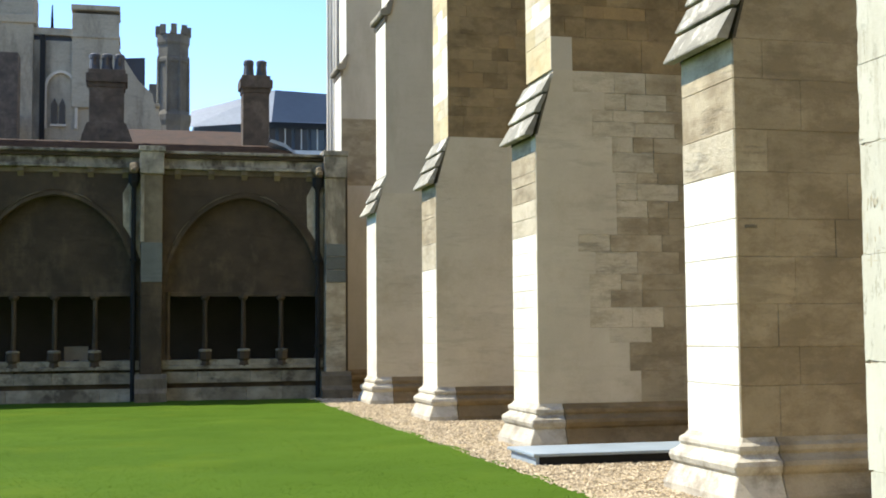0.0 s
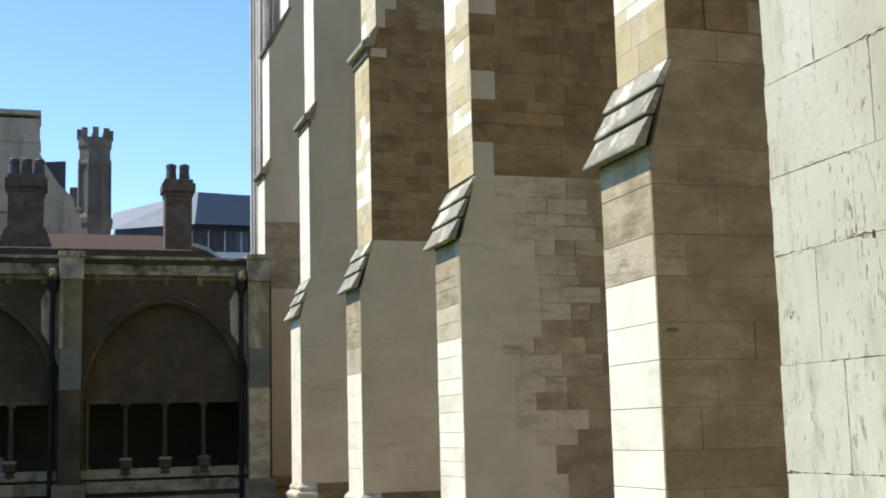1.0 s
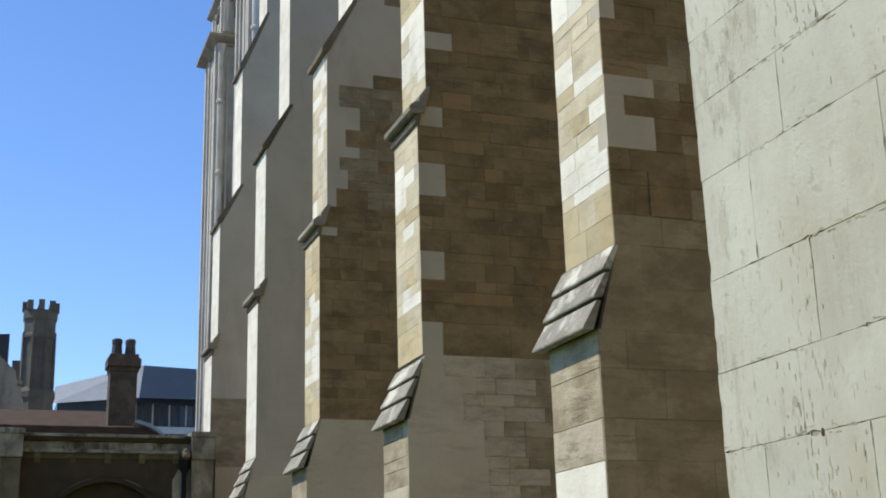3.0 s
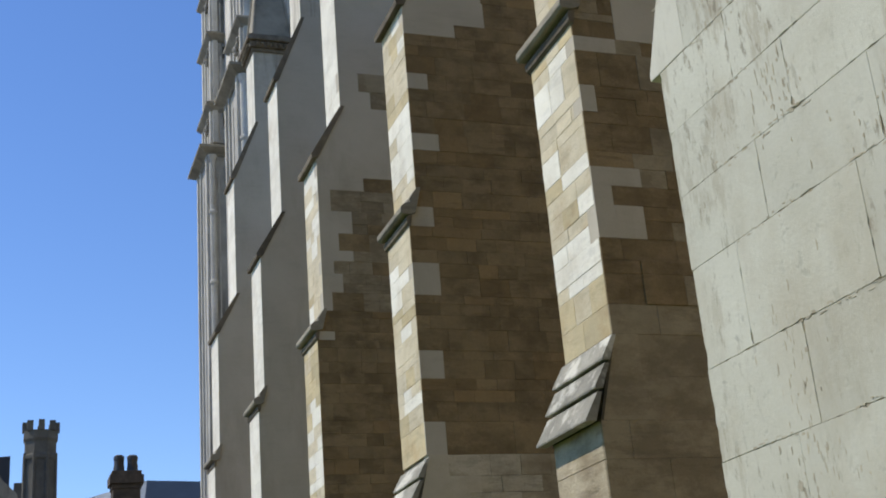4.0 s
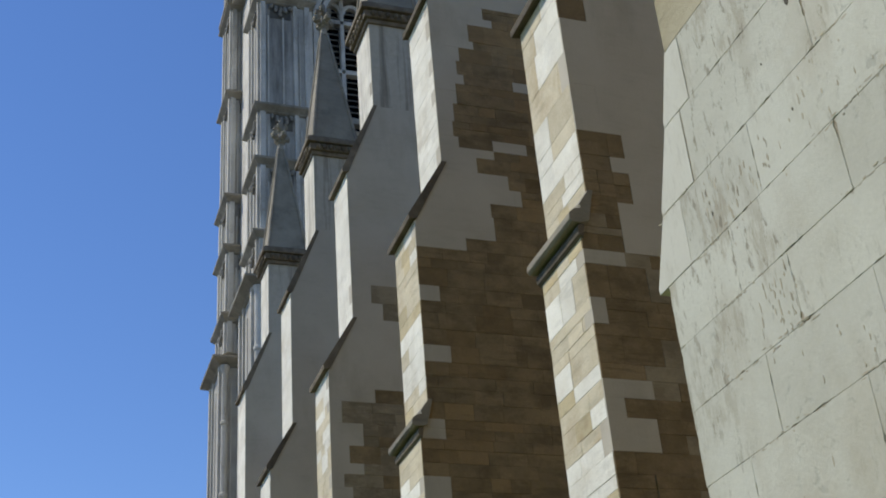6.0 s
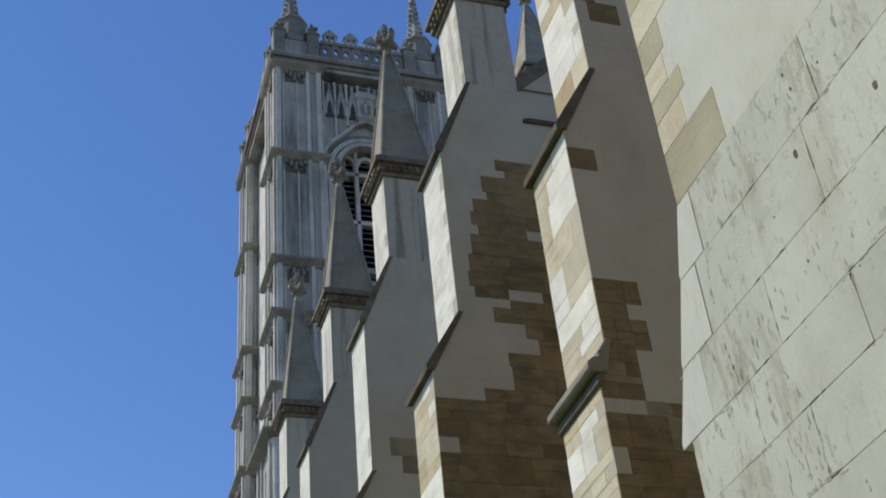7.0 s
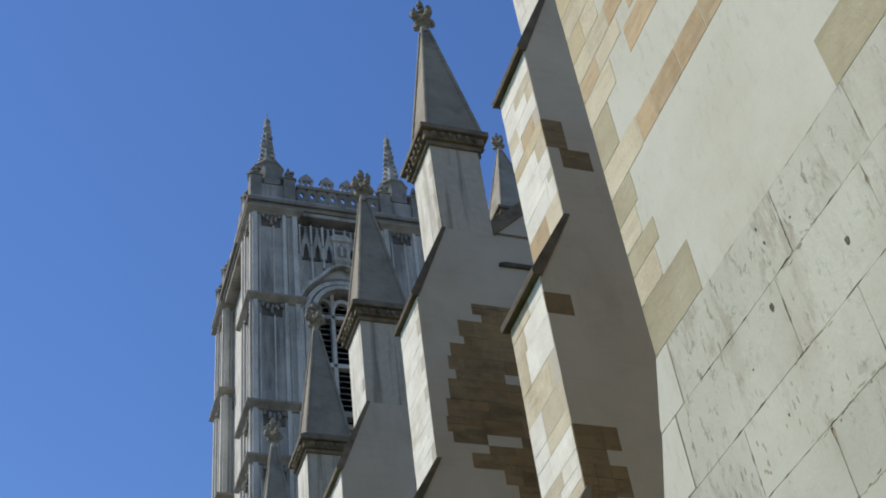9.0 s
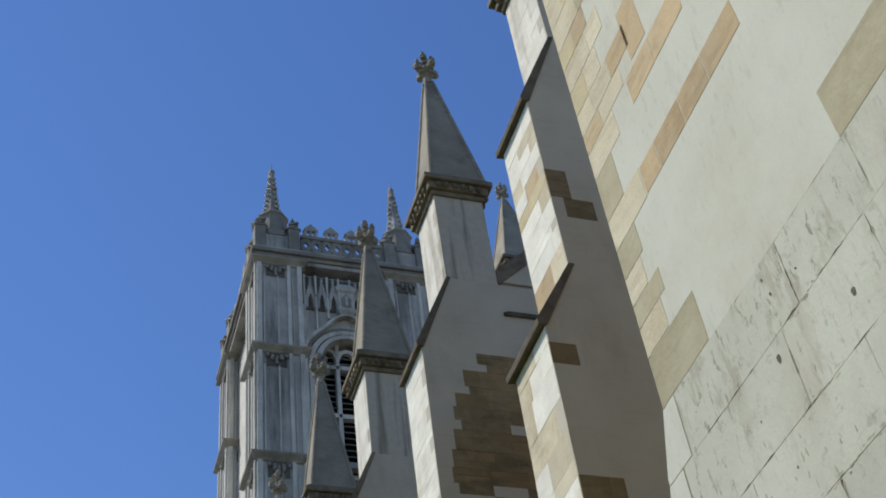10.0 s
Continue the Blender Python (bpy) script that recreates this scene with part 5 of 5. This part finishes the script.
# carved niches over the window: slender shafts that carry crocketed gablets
# dark sheet puts the shade between the canopies into colour
part("niche_back", box(13.72, 18.98, TW + 0.85, TW + 0.898, 54.3, 57.1), TURRET, tower, "dark back painting the shade in the niches")
for i in range(8):
    x = 13.8 + i * 0.725
    low = 50.2 if i in (0, 7) else 52.6 if i in (1, 6) else 53.6
    part("niche_rib", box(x - 0.06, x + 0.06, TW + 0.66, TW + 0.87, low, 57.1, 0.02), TOWER, tower)
    if i < 7 and i != 3:
        bm = bmesh.new()
        c = x + 0.3625
        for sgn in (-1, 1):
            add_prism(bm, [(c + sgn * 0.3, 54.3), (c + sgn * 0.3, 55.3), (c, 56.6), (c, 55.5), (c + sgn * 0.14, 55.0), (c + sgn * 0.2, 54.3)], TW + 0.62, TW + 0.86)
            for j in range(4):
                add_blob(bm, c + sgn * (0.3 - 0.07 * j), TW + 0.62, 55.35 + 0.3 * j, 0.055, 0.06, 0.08, i + j)
        add_lathe(bm, c, TW + 0.7, [(0.05, 56.4), (0.1, 56.7), (0.02, 57.0)], 6)
        part("niche_canopy", bm, TOWERM, tower, "carved crocketed canopy")
bm = add_steps(bmesh.new(), CXT - 0.5, CXT + 0.5, TW + 0.45, TW + 0.9, ((53.9, -0.1), (54.2, 0.08), (54.3, 0.08), (54.4, 0.0), (55.7, 0.0), (55.8, 0.12), (56.1, 0.14), (56.2, 0.04), (56.5, -0.1)))
middle = part("centre_niche", bm, TOWER, tower, "projecting canopied niche over the window")
# dark plate on the solid block paints the shaded hollow
part("niche_opening", prism([(CXT - 0.3, 54.5), (CXT + 0.3, 54.5), (CXT + 0.3, 55.2), (CXT, 55.6), (CXT - 0.3, 55.2)], TW + 0.44, TW + 0.5), TOWERD, middle)
part("niche_shaft", lathe(CXT, TW + 0.42, [(0.1, 54.5), (0.08, 55.1), (0.11, 55.3)], 6), TOWER, middle)
# ogee gable that rises from the window's arch
bm = bmesh.new()
last = None
for j in range(33):
    t = math.pi * j / 32
    lift = max(0.0, (math.sin(t) - 0.8) / 0.2)
    p = (CXT + 2.75 * math.cos(t), 50.0 + 2.95 * math.sin(t) + 0.85 * lift * lift)
    if last:
        add_prism(bm, [last, p, (p[0] + 0.16 * math.cos(t), p[1] + 0.17), (last[0] + 0.16 * math.cos(t), last[1] + 0.17)], TW + 0.45, TW + 0.9)
    last = p
bmesh.ops.remove_doubles(bm, verts=bm.verts, dist=0.002)
part("ogee_gable", bm, TOWER, tower, "ogee gable over the belfry arch")
for x in (13.75, 18.95):
    for z in (44, 47, 50, 53):
        part("wall_rib", box(x - 0.1, x + 0.1, TW + 0.62, TW + 0.95, z - 1.5, z + 1.5, 0.03), TOWER, tower)
part("string_belfry", box(13.4, 19.3, TW + 0.45, TW + 0.95, 42.5, 42.9, 0.05), TOWERD, tower)
# pierced parapet on all four sides


def parapet(along_x, at):
    """Pierced parapet with gabled merlons: along x at y, or along y at x."""
    a, b = (13.7, 19.1) if along_x else (56.9, 63.2)

    def bar(u0, u1, z0, z1, d0=0.0, d1=0.35, bevel=0.03):
        return box(u0, u1, at + d0, at + d1, z0, z1, bevel) if along_x else box(at + d0, at + d1, u0, u1, z0, z1, bevel)

    wall = part("parapet", bar(a, b, 58.45, 58.9), TOWERD, tower)
    part("rail", bar(a, b, 60.0, 60.28), STRING, wall)
    n = 8
    step = (b - a) / n
    for i in range(n):
        c = a + step * (i + 0.5)
        bm = bmesh.new()
        for q in range(12):
            t0, t1 = 2 * math.pi * q / 12, 2 * math.pi * (q + 1) / 12
            r0 = 0.17 + 0.035 * math.cos(4 * t0)
            r1 = 0.17 + 0.035 * math.cos(4 * t1)
            e0, e1 = 0.5 / max(abs(math.cos(t0)), abs(math.sin(t0))) * 0.7, 0.5 / max(abs(math.cos(t1)), abs(math.sin(t1))) * 0.7
            add_prism(bm, [(c + r0 * math.cos(t0), 59.45 + 1.4 * r0 * math.sin(t0)), (c + e0 * math.cos(t0), 59.45 + 1.65 * e0 * math.sin(t0)),
                           (c + e1 * math.cos(t1), 59.45 + 1.65 * e1 * math.sin(t1)), (c + r1 * math.cos(t1), 59.45 + 1.4 * r1 * math.sin(t1))],
                      at + 0.08, at + 0.27, "y" if along_x else "x")
        bmesh.ops.remove_doubles(bm, verts=bm.verts, dist=0.003)
        part("quatrefoil", bm, TOWERD, wall, "pierced quatrefoil panel")
    for i in range(4):
        c = a + (b - a) * (i + 0.5) / 4
        bm = bmesh.new()
        for q in ([(c - 0.42, 60.28), (c - 0.26, 60.28), (c - 0.26, 60.85), (c - 0.42, 60.85)], [(c + 0.26, 60.28), (c + 0.42, 60.28), (c + 0.42, 60.85), (c + 0.26, 60.85)],
                  [(c - 0.05, 60.28), (c + 0.05, 60.28), (c + 0.05, 60.85), (c - 0.05, 60.85)], [(c - 0.5, 60.78), (c + 0.5, 60.78), (c + 0.44, 60.98), (c, 61.42), (c - 0.44, 60.98)]):
            add_prism(bm, q, at + 0.04, at + 0.31, "y" if along_x else "x")
        part("merlon", bm, TOWERM, wall, "small gabled merlon")


parapet(True, TY0 + 0.1)
parapet(True, TY1 - 0.3)
parapet(False, TX0 + 0.2)
parapet(False, TX1 - 0.5)


def tower_pinnacle(cx, cy):
    ob = part("corner_pinnacle", box(cx - 1.15, cx + 1.15, cy - 1.15, cy + 1.15, 58.45, 60.1, 0.05), TOWERM, tower, "stepped crocketed pinnacle")
    for sx in (-1, 1):
        for sy in (-1, 1):
            x, y = cx + sx * 1.08, cy + sy * 1.08
            bm = bmesh.new()
            add_box(bm, x - 0.36, x + 0.36, y - 0.36, y + 0.36, 58.45, 60.5, 0.04)
            add_box(bm, x - 0.42, x + 0.42, y - 0.42, y + 0.42, 60.5, 60.65, 0.04)
            add_lathe(bm, x, y, [(0.5, 60.65), (0.42, 60.85), (0.24, 61.1), (0.2, 61.3), (0.1, 61.6), (0.03, 61.9)], 8, math.pi / 8)
            for q in range(6):
                add_blob(bm, x + 0.36 * math.cos(q * 1.05), y + 0.36 * math.sin(q * 1.05), 60.85 + 0.12 * (q % 3), 0.17, 0.17, 0.16, q + x)
            add_blob(bm, x, y, 61.5, 0.15, 0.15, 0.2, x + y)
            part("corner_knob", bm, TOWERD, ob)
    part("drum", lathe(cx, cy, [(1.3, 60.1), (1.28, 60.6), (0.98, 60.9), (0.95, 62.3), (1.08, 62.45), (1.02, 62.6), (0.8, 62.8)], 8, math.pi / 8), TOWERD, ob)
    part("spirelet", lathe(cx, cy, [(0.6, 62.8), (0.36, 64.9), (0.19, 66.5), (0.3, 66.62), (0.27, 66.8), (0.19, 66.95), (0.22, 67.2), (0.07, 67.5)], 8, math.pi / 8), TOWERM, ob)
    bm = bmesh.new()
    for i in range(4):
        a = math.pi / 8 + i * math.pi / 2
        for j in range(7):
            u = (j + 0.5) / 7
            r = 0.62 - 0.44 * u
            x, y, z, q = cx + r * math.cos(a), cy + r * math.sin(a), 63.0 + 3.6 * u + 0.12 * (i % 2), 0.075 + 0.03 * ((i * 5 + j * 3) % 4) / 3
            add_prism(bm, [(x - q, z - q), (x + q, z - q), (x + q * 1.2, z + q), (x - q * 1.2, z + q)], y - q, y + q)
    tagged(part("crocketing", bm, TOWERM, ob, "rows of small crockets"), kind="stuff")
    bm = bmesh.new()
    add_blob(bm, cx, cy, 67.4, 0.2, 0.2, 0.28, 1)
    add_lathe(bm, cx, cy, [(0.05, 67.5), (0.02, 68.4)], 6)
    part("finial", bm, TOWERD, ob)


for x in (12.15, 20.6):
    for y in (55.4, 64.6):
        tower_pinnacle(x, y)
CROWN_LIFT = 0.3
for ob in tower.children:
    if ob.name.split(".")[0] in ("parapet", "corner_pinnacle", "main_cornice"):
        ob.location.z += CROWN_LIFT
